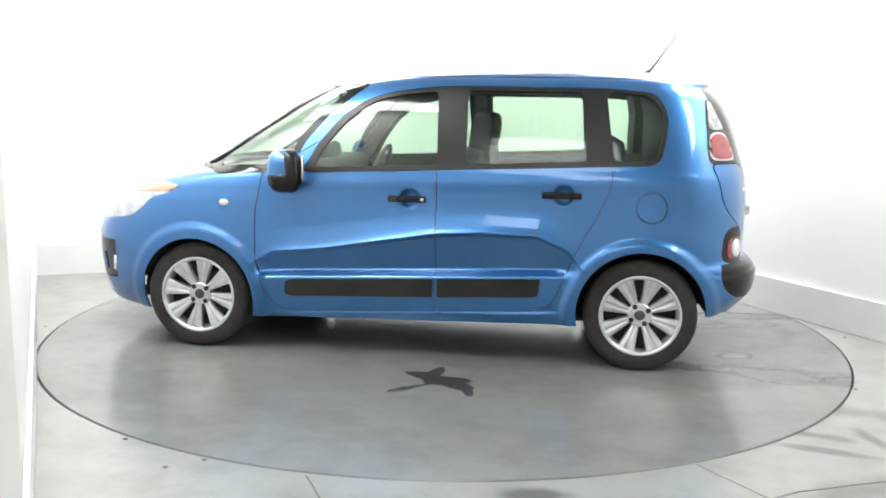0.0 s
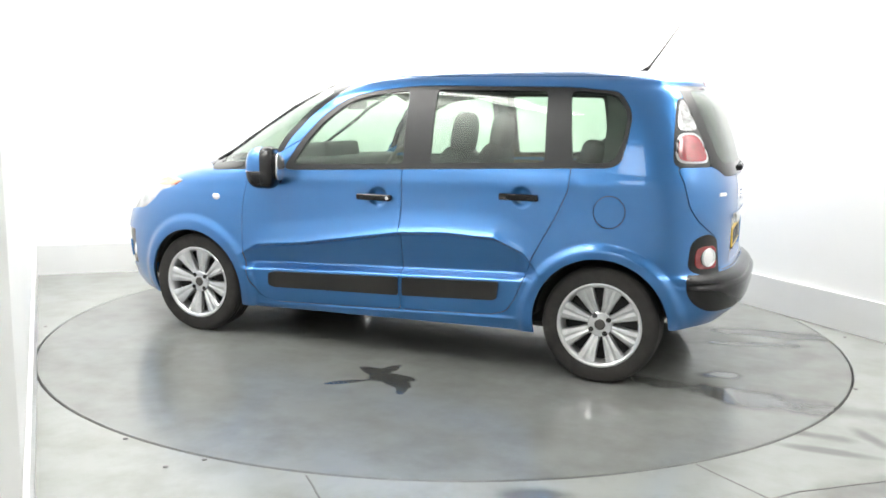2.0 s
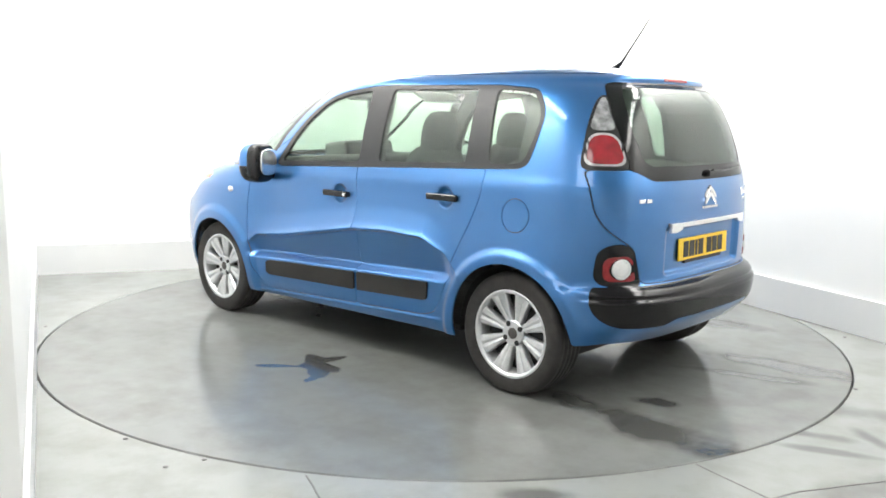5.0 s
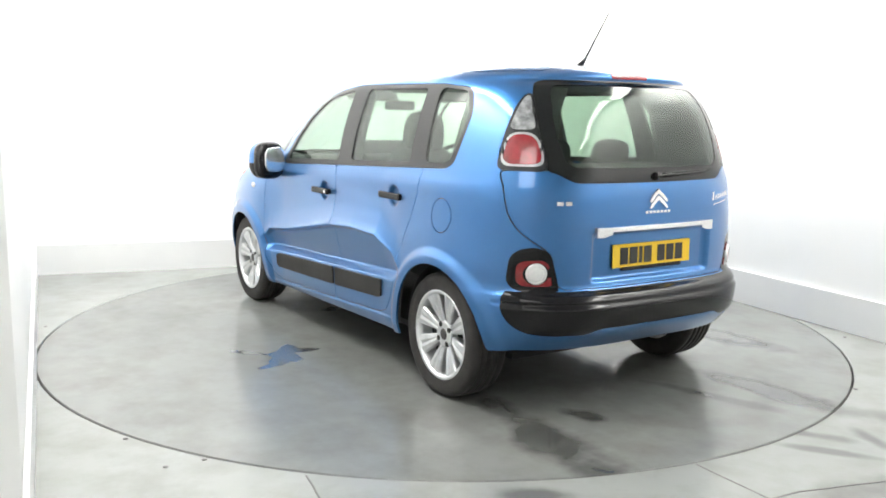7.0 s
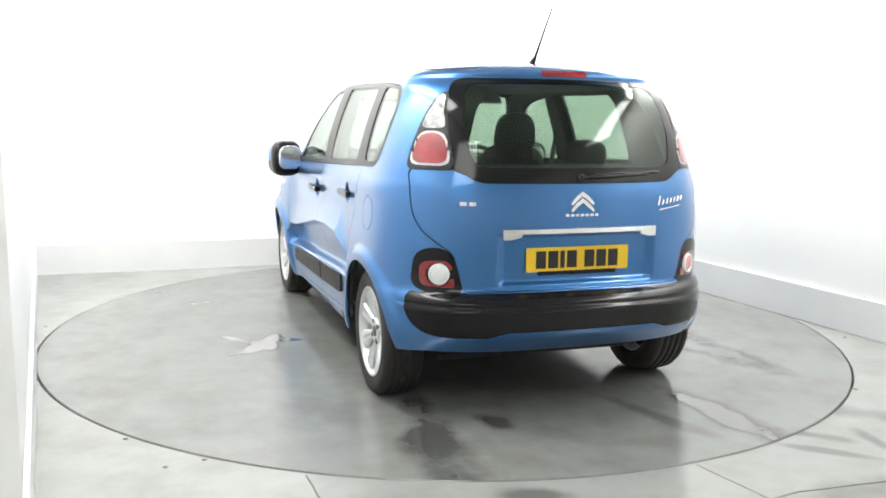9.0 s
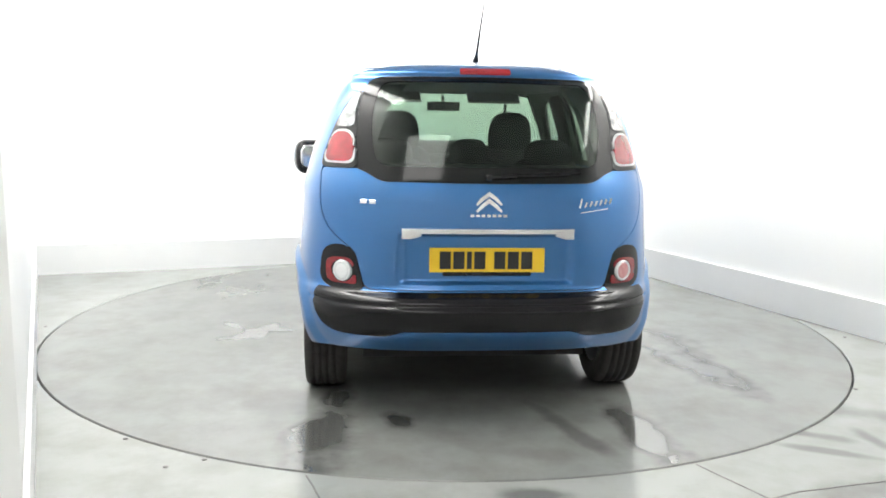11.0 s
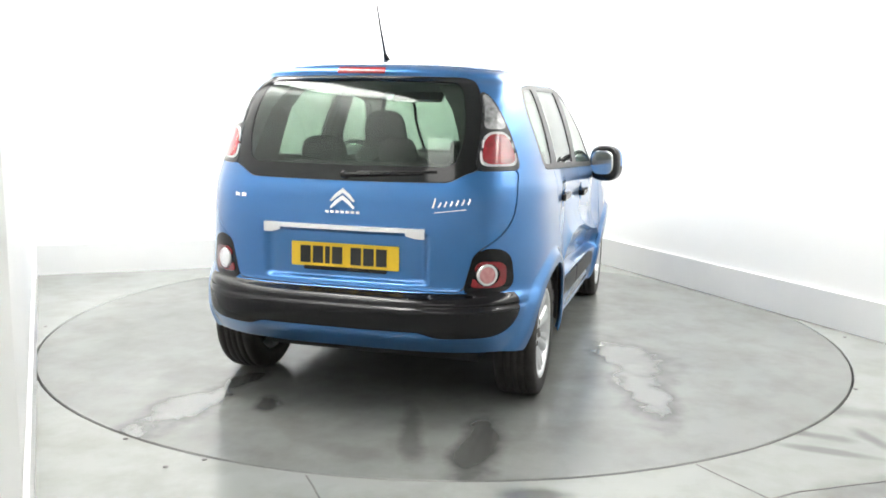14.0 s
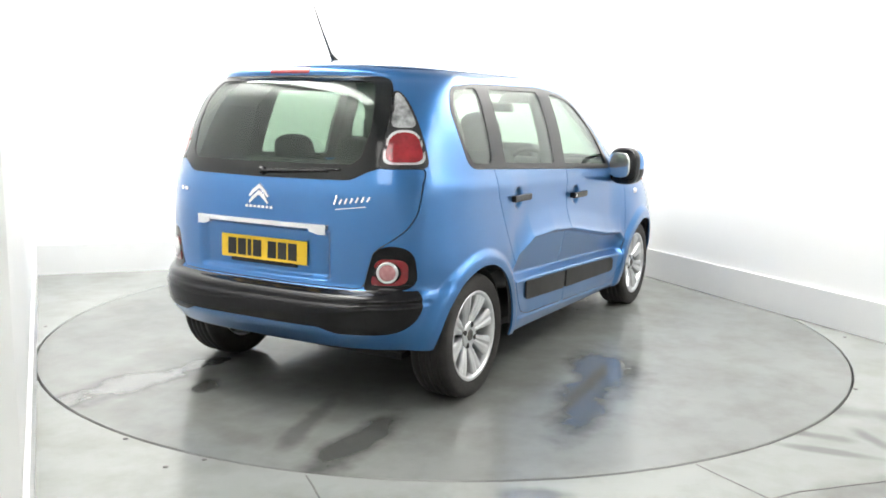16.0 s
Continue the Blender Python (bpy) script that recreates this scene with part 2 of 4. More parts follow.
# ---- floor: painted grey slab with a round pit, and the turntable in it ----
def floor_mat(name, blobs, scale=1.0, dark=1.0):
    """Glossy grey-green floor paint with dark blobs: dirty tyre marks, water marks, stains and painted shade; blobs: x,
    y, rx, ry, turn, amount, raggedness.
    """
    m, nt, b = nodes(name)
    L = nt.links.new
    tc = nt.nodes.new("ShaderNodeTexCoord")
    col = ramp(nt, noise_node(nt, 0.8 * scale, 4), 0.30, 0.75, (0.282 * dark, 0.296 * dark, 0.282 * dark), (0.338 * dark, 0.350 * dark, 0.336 * dark))
    grime = ramp(nt, noise_node(nt, 3.1 * scale, 6, rough=0.62), 0.42, 0.72, (1.0, 1.0, 1.0), (0.80, 0.79, 0.76))
    mul = nt.nodes.new("ShaderNodeMix")
    mul.data_type, mul.blend_type = "RGBA", "MULTIPLY"
    mul.inputs[0].default_value = 1.0
    L(col, mul.inputs[6])
    L(grime, mul.inputs[7])
    col = mul.outputs[2]
    warp = nt.nodes.new("ShaderNodeTexNoise")
    warp.inputs["Scale"].default_value, warp.inputs["Detail"].default_value = 5.0, 6.0
    L(tc.outputs["Object"], warp.inputs["Vector"])
    dirt_and_shade = None
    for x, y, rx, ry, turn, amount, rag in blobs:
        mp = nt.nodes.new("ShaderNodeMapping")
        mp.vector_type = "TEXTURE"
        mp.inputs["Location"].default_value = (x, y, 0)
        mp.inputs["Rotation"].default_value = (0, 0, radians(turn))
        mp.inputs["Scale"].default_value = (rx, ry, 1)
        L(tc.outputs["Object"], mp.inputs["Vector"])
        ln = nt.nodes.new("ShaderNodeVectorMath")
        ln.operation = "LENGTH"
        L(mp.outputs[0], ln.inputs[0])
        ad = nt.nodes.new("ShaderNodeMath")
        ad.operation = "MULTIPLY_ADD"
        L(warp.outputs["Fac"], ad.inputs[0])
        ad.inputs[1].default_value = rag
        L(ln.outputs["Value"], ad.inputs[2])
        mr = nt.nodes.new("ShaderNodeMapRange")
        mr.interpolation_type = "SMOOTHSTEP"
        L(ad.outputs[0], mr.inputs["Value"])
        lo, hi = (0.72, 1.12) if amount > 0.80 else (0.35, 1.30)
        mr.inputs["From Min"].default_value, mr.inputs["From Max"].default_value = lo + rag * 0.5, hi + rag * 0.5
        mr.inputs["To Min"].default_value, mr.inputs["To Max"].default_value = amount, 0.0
        if dirt_and_shade is None:
            dirt_and_shade = mr.outputs[0]
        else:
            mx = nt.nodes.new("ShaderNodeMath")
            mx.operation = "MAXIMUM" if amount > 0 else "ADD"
            L(dirt_and_shade, mx.inputs[0])
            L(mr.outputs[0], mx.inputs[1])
            dirt_and_shade = mx.outputs[0]
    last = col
    if dirt_and_shade is not None:
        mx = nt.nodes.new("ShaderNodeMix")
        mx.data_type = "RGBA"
        L(dirt_and_shade, mx.inputs[0])
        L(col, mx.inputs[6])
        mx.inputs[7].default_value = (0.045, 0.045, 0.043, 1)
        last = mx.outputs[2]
    L(last, b.inputs["Base Color"])
    r = nt.nodes.new("ShaderNodeMapRange")
    L(noise_node(nt, 1.1 * scale, 3), r.inputs["Value"])
    r.inputs["From Min"].default_value, r.inputs["From Max"].default_value = 0.3, 0.7
    r.inputs["To Min"].default_value, r.inputs["To Max"].default_value = 0.17, 0.23
    rough = r.outputs[0]
    if dirt_and_shade is not None:
        wet = nt.nodes.new("ShaderNodeMix")
        L(dirt_and_shade, wet.inputs[0])
        L(rough, wet.inputs[2])
        wet.inputs[3].default_value = 0.06
        rough = wet.outputs[0]
        film = nt.nodes.new("ShaderNodeMapRange")
        film.interpolation_type = "SMOOTHSTEP"
        L(dirt_and_shade, film.inputs["Value"])
        film.inputs["From Min"].default_value, film.inputs["From Max"].default_value = 0.36, 0.90
        L(film.outputs[0], b.inputs["Coat Weight"])
        b.inputs["Coat IOR"].default_value = 1.72
        b.inputs["Coat Roughness"].default_value = 0.15
    L(rough, b.inputs["Roughness"])
    b.inputs["Specular IOR Level"].default_value = 0.5
    bp = nt.nodes.new("ShaderNodeBump")
    bp.inputs["Strength"].default_value, bp.inputs["Distance"].default_value = 0.03, 0.002
    L(noise_node(nt, 24.0, 4), bp.inputs["Height"])
    L(bp.outputs["Normal"], b.inputs["Normal"])
    return m


# Two long blobs darken the floor along the foot of the right wall.
FLOOR = floor_mat("grey_floor_paint", [(2.25, -1.75, 0.5, 0.12, -30, 0.45, 1.6), (1.75, -2.45, 0.55, 0.10, 15, 0.4, 1.6), (2.6, 0.5, 1.2, 0.25, -62, 0.3, 1.2), (0.36, -2.57, 0.16, 0.07, 0, 0.6, 1.4), (2.63, 0.06, 0.16, 0.04, -62, 0.7, 1.5), (2.40, 0.62, 0.9, 0.05, -64, 0.55, 1.5), (1.60, -1.88, 0.26, 0.05, -25, 0.48, 1.5), (1.66, -2.10, 0.24, 0.04, -20, 0.48, 1.5), (1.90, -1.95, 0.05, 0.16, 10, 0.5, 1.5)], dark=0.90)
TABLE = floor_mat("grey_turntable_paint_with_shade", [(-0.19, 1.22, 0.25, 0.065, -32, 0.88, 1.5), (-0.20, 1.20, 0.14, 0.085, 20, 0.90, 1.5), (-0.12, 1.09, 0.14, 0.045, 78, 0.85, 1.6), (-0.02, 1.36, 0.14, 0.035, 40, 0.82, 1.8), (-0.32, 1.32, 0.10, 0.035, 110, 0.82, 1.8),
                                           # The 2.0 by 0.80 blob makes the +y side of the table darker.
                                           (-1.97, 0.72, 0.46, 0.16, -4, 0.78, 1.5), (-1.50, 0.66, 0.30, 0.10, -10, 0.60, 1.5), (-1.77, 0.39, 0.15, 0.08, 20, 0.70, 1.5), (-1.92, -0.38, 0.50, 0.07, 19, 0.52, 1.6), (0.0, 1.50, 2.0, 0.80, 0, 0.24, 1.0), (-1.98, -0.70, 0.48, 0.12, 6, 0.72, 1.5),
                                           # The 2.2 by 1.30 blob paints shade under and round the car.
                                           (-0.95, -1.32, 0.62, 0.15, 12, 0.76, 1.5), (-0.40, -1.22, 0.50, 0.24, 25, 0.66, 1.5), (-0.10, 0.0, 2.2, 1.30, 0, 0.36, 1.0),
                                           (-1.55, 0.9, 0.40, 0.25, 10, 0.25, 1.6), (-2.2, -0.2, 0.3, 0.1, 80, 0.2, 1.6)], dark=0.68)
SEG = 192
vs, fs = [], []
R_OUT = TABLE_R + 0.009
for i in range(SEG):
    a = 2 * math.pi * i / SEG
    c, s = math.cos(a), math.sin(a)
    k = min((5.6 if c > 0 else 4.4) / max(abs(c), 1e-6), (3.8 if s > 0 else 8.6) / max(abs(s), 1e-6))
    vs += [(R_OUT * c, R_OUT * s, -0.12), (R_OUT * c, R_OUT * s, -0.004), ((R_OUT + 0.004) * c, (R_OUT + 0.004) * s, 0.0), (k * c, k * s, 0.0)]
for i in range(SEG):
    a, b = 4 * i, 4 * ((i + 1) % SEG)
    for k in range(3):
        fs.append((a + k, a + k + 1, b + k + 1, b + k))
tagged(mesh_ob("floor", vs, fs, FLOOR, smooth=False), "grey painted concrete studio floor, scuffed and stained", "floor", kind="structure")
tagged(part("floor_pit", lathe([(TABLE_R + 0.02, -0.12), (TABLE_R + 0.02, -0.16)], 96, pose(0, 0, 0, 90)), LINER, None), "dark pit under the turntable", "pit", kind="structure")
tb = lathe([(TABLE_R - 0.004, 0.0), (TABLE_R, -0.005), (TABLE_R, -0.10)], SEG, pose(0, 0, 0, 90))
turntable = tagged(part("turntable", tb, TABLE, None), "round grey painted turntable stained by tyres and oil, with shade round the car painted in", "turntable")
edge = part("edge_ring", lathe([(TABLE_R + 0.0015, -0.004), (TABLE_R + 0.003, -0.006), (TABLE_R + 0.003, -0.05), (TABLE_R + 0.0005, -0.05)], SEG, pose(0, 0, 0, 90), closed=True), STEEL, turntable, "dark steel edge of the turntable")


def floor_line(points, wid, mat):
    """A narrow dark line in the floor along plan points, for joints, a crack and grime."""
    pts = [Vector(q) for q in points]
    v, f = [], []
    for i, q in enumerate(pts):
        d = (pts[min(i + 1, len(pts) - 1)] - pts[max(i - 1, 0)]).normalized()
        n = Vector((-d.y, d.x)) * wid / 2
        v += [(q.x + n.x, q.y + n.y, 0.0), (q.x + n.x * 0.8, q.y + n.y * 0.8, 0.0015), (q.x - n.x * 0.8, q.y - n.y * 0.8, 0.0015), (q.x - n.x, q.y - n.y, 0.0)]
    for i in range(len(pts) - 1):
        a = 4 * i
        f += [(a + k, a + k + 1, a + k + 5, a + k + 4) for k in range(3)]
    return tagged(mesh_ob("floor_dark_line", v, f, mat, smooth=False), "narrow dark line in the studio floor, for sealed joints, a crack and grime", "floor joint", kind="structure")


floor_line([(-0.522, -2.435), (-0.48, -2.53), (-0.40, -2.74), (-0.30, -3.0)], 0.008, STEEL)
floor_line([(1.035, -2.26), (1.10, -2.37), (1.19, -2.52), (1.36, -2.80)], 0.007, STEEL)
# a crack, partly a water mark
floor_line([(1.16, -2.60), (1.35, -2.50), (1.62, -2.42), (1.95, -2.33)], 0.009, STEEL)
# grimy line where the floor meets the skirting
floor_line(inward(BACK_LINE, 0.027)[6:], 0.010, STEEL)
first_bolt = None
for bx, by in BOLTS_AND_SMUDGES:
    if first_bolt is None:
        first_bolt = tagged(part("floor_dot", lathe([(0.011, 0.0), (0.010, 0.003), (0.005, 0.004)], 12, pose(bx, by, 0, 90)), STEEL, None), "small dark disc in the studio floor, for bolt heads and smudges", "bolt", group="floor bolts")
    else:
        copy_thing(first_bolt, pose(bx - BOLTS_AND_SMUDGES[0][0], by - BOLTS_AND_SMUDGES[0][1], 0))


# ---- the car: x forward, y to its left, z up, origin on the turntable midway between the axles ----
car = tagged(new("car"), "metallic blue compact five-door family car on a turntable", "car")


def curve(zs, vals):
    """Smooth monotone interpolation through a table."""
    zs, vals = np.array(zs, float), np.array(vals, float)
    h, d = np.diff(zs), np.diff(vals) / np.diff(zs)
    t = np.zeros_like(vals)
    for i in range(1, len(zs) - 1):
        if d[i - 1] * d[i] > 0:
            a, b = 2 * h[i] + h[i - 1], h[i] + 2 * h[i - 1]
            t[i] = (a + b) / (a / d[i - 1] + b / d[i])
    t[0], t[-1] = d[0], d[-1]

    def f(z):
        z = np.clip(np.asarray(z, float), zs[0], zs[-1])
        i = np.clip(np.searchsorted(zs, z) - 1, 0, len(h) - 1)
        s = (z - zs[i]) / h[i]
        return ((1 + 2 * s) * (1 - s) ** 2 * vals[i] + s * (1 - s) ** 2 * h[i] * t[i] + s * s * (3 - 2 * s) * vals[i + 1] + s * s * (s - 1) * h[i] * t[i + 1])
    return f


# plan outline at each height: half width, rear and front ends, where the corners begin, how square they are
WID = curve([0.18, 0.22, 0.30, 0.45, 0.70, 0.90, 1.00, 1.06, 1.10, 1.30, 1.45, 1.52, 1.555, 1.585, 1.603, 1.614, 1.621, 1.626],
            [0.79, 0.818, 0.838, 0.846, 0.860, 0.853, 0.848, 0.840, 0.829, 0.773, 0.717, 0.683, 0.655, 0.590, 0.50, 0.38, 0.23, 0.02])
REAR = curve([0.18, 0.28, 0.34, 0.44, 0.53, 0.575, 0.602, 0.625, 0.70, 0.88, 1.00, 1.08, 1.15, 1.30, 1.45, 1.52, 1.550, 1.560, 1.580, 1.60, 1.614, 1.621, 1.626],
             [-1.70, -1.795, -1.870, -1.952, -1.962, -1.930, -1.885, -1.875, -1.877, -1.880, -1.873, -1.859, -1.840, -1.795, -1.732, -1.675, -1.640, -1.650, -1.625, -1.51, -1.31, -1.10, -0.66])
FRONT = curve([0.18, 0.22, 0.35, 0.55, 0.65, 0.75, 0.88, 0.92, 0.97, 1.01, 1.05, 1.075, 1.12, 1.24, 1.37, 1.47, 1.545, 1.575, 1.60, 1.614, 1.621, 1.626],
              [2.02, 2.09, 2.15, 2.17, 2.15, 2.11, 1.99, 1.91, 1.77, 1.62, 1.48, 1.40, 1.34, 1.17, 0.97, 0.80, 0.65, 0.50, 0.30, 0.07, -0.20, -0.56])
RB = curve([0.18, 0.6, 1.0, 1.3, 1.50, 1.585, 1.61, 1.626], [-1.15, -1.15, -1.15, -1.12, -1.05, -1.0, -0.9, -0.64])
FB = curve([0.18, 0.6, 1.0, 1.06, 1.12, 1.3, 1.50, 1.585, 1.61, 1.626], [0.95, 0.95, 0.85, 0.50, 0.35, 0.10, -0.2, -0.4, -0.5, -0.62])
RM = curve([0.18, 0.7, 1.1, 1.5, 1.56, 1.626], [3.4, 3.3, 3.2, 3.2, 3.1, 2.4])
FM = curve([0.18, 0.7, 0.95, 1.1, 1.5, 1.626], [3.0, 3.0, 2.9, 2.7, 2.6, 2.3])
Z_LEVELS = np.concatenate([np.linspace(0.19, 1.50, 214), np.linspace(1.507, 1.60, 18), np.linspace(1.604, 1.6255, 10)])
NR, NS, NF = 96, 190, 72
AXLE, HUB_Z = 1.27, 0.305


def smooth(a, b, x):
    k = np.clip((x - a) / (b - a), 0, 1)
    return k * k * (3 - 2 * k)


def quarter(m, n):
    a = np.linspace(0, math.pi / 2, 400)
    px, py = np.sin(a) ** (2 / m), np.cos(a) ** (2 / m)
    return px, py


def outline(z):
    w, xr, xf, xb, xa = (float(c(z)) for c in (WID, REAR, FRONT, RB, FB))
    out = []
    px, py = quarter(float(RM(z)), 400)
    q = np.stack([xb - (xb - xr) * px, w * py], 1)[::-1]
    p2, q2 = quarter(float(FM(z)), 400)
    r = np.stack([xa + (xf - xa) * p2, w * q2], 1)
    for seg, n in ((q, NR), (np.array([[xb, w], [xa, w]]), NS), (r, NF)):
        s = np.concatenate([[0], np.cumsum(np.hypot(*np.diff(seg, axis=0).T))])
        k = np.linspace(0, s[-1], n + 1)
        if out:
            k = k[1:]
        out.append(np.stack([np.interp(k, s, seg[:, 0]), np.interp(k, s, seg[:, 1])], 1))
    return np.concatenate(out)


GRID = np.array([[(*p, z) for p in outline(z)] for z in Z_LEVELS])


def shape_body(g):
    """Press the wheel arches, door scoops, shoulder and plate recess into the smooth form."""
    x, y, z = g[..., 0], g[..., 1], g[..., 2]
    side = smooth(0.45, 0.72, y)
    dy = np.zeros_like(x)
    for ax in (AXLE, -AXLE):
        r = np.hypot(x - ax, (z - HUB_Z))
        dy += 0.024 * (1 - smooth(0.392, 0.448, r)) + 0.008 * (1 - smooth(0.42, 0.62, r))
    along = smooth(-0.93, -0.80, x) * (1 - smooth(0.84, 0.93, x))
    crease = np.interp(x, [-0.95, -0.86, -0.70, -0.40, -0.13, 0.2, 0.5, 0.8, 0.92], [0.56, 0.665, 0.735, 0.742, 0.725, 0.670, 0.620, 0.590, 0.52])
    foot = np.clip(0.487 - 0.045 * x, 0.44, 0.53)
    k = np.clip((crease - z) / np.maximum(crease - foot, 0.02), 0, 1)
    scoop = (0.25 * smooth(0, 0.08, k) + 0.75 * k) * smooth(0.0, 0.052, z - foot + 0.022)
    dy -= 0.058 * scoop * along
    swell = smooth(-1.02, -0.70, x) * (1 - smooth(0.62, 1.0, x))
    d = np.maximum(z - crease, 0)
    wide = np.where(d < 0.14, 0.080, 0.24)
    dy += smooth(-0.020, 0.003, z - crease) * (0.013 * np.exp(-d / 0.022) + 0.020 * np.exp(-d / 0.06) - 0.014 * np.exp(-((d - 0.14) / wide) ** 2)) * swell
    dy += 0.028 * smooth(0.62, 1.12, x) * smooth(0.20, 0.45, z) * (1 - smooth(0.86, 1.06, z))
    sill = 0.271 - 0.0495 * x
    dy += 0.012 * (1 - smooth(-0.014, 0.003, z - sill)) * np.exp(-np.maximum(sill - z, 0) / 0.030) * smooth(-0.86, -0.74, x) * (1 - smooth(0.78, 0.90, x))
    for hx, hz in ((0.012, 0.912), (-0.835, 0.957)):
        dy -= 0.016 * (1 - smooth(0.035, 0.062, np.hypot(x - hx, z - hz)))
    dy += 0.004 * np.exp(-((z - 1.000 + 0.03 * x) / 0.036) ** 2) * smooth(-1.62, -1.40, x)
    y += dy * side
    mid = (1 - smooth(0.372, 0.390, y)) * smooth(0.625, 0.650, z) * (1 - smooth(0.850, 0.862, z)) * (x < -1.4)
    x += 0.028 * mid
    lip = np.exp(-((z - 0.545) / 0.010) ** 2) * (x < -1.5) * (y < 0.8)
    x += 0.012 * lip
    return g


GRID[..., 2] += 0.027 * smooth(1.53, 1.626, GRID[..., 2])
GRID = shape_body(GRID)
NZ, NU = GRID.shape[:2]
V = GRID.reshape(-1, 3)
idx = np.arange(NZ * NU).reshape(NZ, NU)
a_, b_, c_, d_ = idx[:-1, :-1].ravel(), idx[:-1, 1:].ravel(), idx[1:, 1:].ravel(), idx[1:, :-1].ravel()
TRI = np.concatenate([np.stack([a_, c_, b_], 1), np.stack([a_, d_, c_], 1)])
gu, gz = np.gradient(GRID, axis=1), np.gradient(GRID, axis=0)
NRM = np.cross(gz, gu).reshape(-1, 3)
NRM /= np.maximum(np.linalg.norm(NRM, axis=1), 1e-9)[:, None]
if NRM[idx[100, NR + 90]][1] < 0:
    NRM = -NRM
    TRI = TRI[:, ::-1]
Z_LEVELS = GRID[:, 0, 2]


def rounded(pts, r, n=5):
    """A polygon with its corners rounded."""
    pts = [np.array(p, float) for p in pts]
    out = []
    for i, p in enumerate(pts):
        a, b = pts[i - 1] - p, pts[(i + 1) % len(pts)] - p
        la, lb = np.linalg.norm(a), np.linalg.norm(b)
        k = min(r, 0.45 * la, 0.45 * lb)
        p0, p1 = p + a / la * k, p + b / lb * k
        for j in range(n + 1):
            t = j / n
            out.append((1 - t) ** 2 * p0 + 2 * t * (1 - t) * p + t * t * p1)
    return np.array(out)


def sdf(pts, u, v):
    """Signed distance of the places (u, v) to a polygon; inside is negative."""
    best, inside = np.full(len(u), 1e9), np.zeros(len(u), bool)
    for i in range(len(pts)):
        (x0, y0), (x1, y1) = pts[i - 1], pts[i]
        ex, ey = x1 - x0, y1 - y0
        wx, wy = u - x0, v - y0
        t = np.clip((wx * ex + wy * ey) / max(ex * ex + ey * ey, 1e-12), 0, 1)
        best = np.minimum(best, np.hypot(wx - ex * t, wy - ey * t))
        cross = (y0 > v) != (y1 > v)
        if abs(ey) > 1e-12:
            inside ^= cross & (u < ex * (v - y0) / ey + x0)
    return np.where(inside, -best, best)


X, Y, Z = V.T
FAR = 1.0

dlo = rounded([(0.640, 1.040), (-1.29, 1.128), (-1.338, 1.155), (-1.362, 1.27), (-1.372, 1.40), (-1.30, 1.512), (-1.04, 1.533), (-0.27, 1.537), (-0.136, 1.533),
               (0.09, 1.508), (0.24, 1.475), (0.321, 1.440), (0.432, 1.352), (0.546, 1.21)], 0.05)
glass_f = rounded([(0.575, 1.072), (-0.135, 1.104), (-0.118, 1.507), (0.09, 1.485), (0.22, 1.455), (0.295, 1.418), (0.405, 1.328), (0.505, 1.20)], 0.03)
glass_r = rounded([(-0.295, 1.112), (-0.945, 1.142), (-0.918, 1.512), (-0.285, 1.514)], 0.03)
glass_q = rounded([(-1.092, 1.143), (-1.302, 1.152), (-1.342, 1.27), (-1.350, 1.395), (-1.283, 1.498), (-1.040, 1.517)], 0.05)
door_f = rounded([(0.865, 1.035), (0.905, 0.80), (0.905, 0.55), (0.865, 0.36), (0.79, 0.262), (0.70, 0.240), (-0.135, 0.280), (-0.135, 1.30), (0.4, 1.30)], 0.03)
door_r = rounded([(-0.135, 1.30), (-0.135, 0.281), (-0.675, 0.308), (-0.765, 0.335), (-0.810, 0.40), (-0.858, 0.517), (-0.915, 0.66), (-1.014, 0.846), (-1.082, 1.00), (-1.098, 1.30)], 0.03)
screen = rounded([(0.715, 1.040), (1.15, 1.018), (1.30, 1.075), (1.7, 1.085), (1.7, 1.548), (0.29, 1.548), (0.392, 1.465), (0.510, 1.365), (0.63, 1.215)], 0.02)
fuel = np.array([(-1.30 + 0.080 * math.cos(a), 0.905 + 0.082 * math.sin(a)) for a in np.linspace(0, 2 * math.pi, 40, endpoint=False)])
head = rounded([(1.36, 0.945), (1.45, 0.900), (1.56, 0.870), (1.63, 0.80), (1.70, 0.755), (1.95, 0.72), (2.06, 0.74), (1.95, 0.86), (1.78, 0.930), (1.55, 0.968)], 0.03)
tailgate = rounded([(-0.2, 0.607), (0.545, 0.607), (0.60, 0.785), (0.655, 0.820), (0.712, 0.872), (0.742, 0.94), (0.748, 1.02), (0.742, 1.142), (-0.2, 1.142)], 0.03)
rear_glass = rounded([(-0.3, 1.082), (0.475, 1.088), (0.545, 1.128), (0.585, 1.140), (0.590, 1.30), (0.580, 1.40), (0.552, 1.49), (0.52, 1.535), (0.47, 1.550), (-0.3, 1.556)], 0.03)
rear_pane = rounded([(-0.3, 1.150), (0.46, 1.155), (0.500, 1.18), (0.520, 1.30), (0.510, 1.40), (0.485, 1.49), (0.45, 1.525), (-0.3, 1.542)], 0.03)
side_in = np.where(Y > 0.3, 0.0, FAR)


def soft_max(*vals, k=0.04):
    """The larger of several distances, with a rounded corner where they meet."""
    out = vals[0]
    for b in vals[1:]:
        h = np.maximum(k - np.abs(out - b), 0) / k
        out = np.maximum(out, b) + h * h * k / 4
    return out


def on_side(poly):
    return sdf(poly, X, Z) + side_in * 2


def on_rear(poly):
    return sdf(poly, Y, Z) + np.where(X < -1.25, 0.0, FAR)


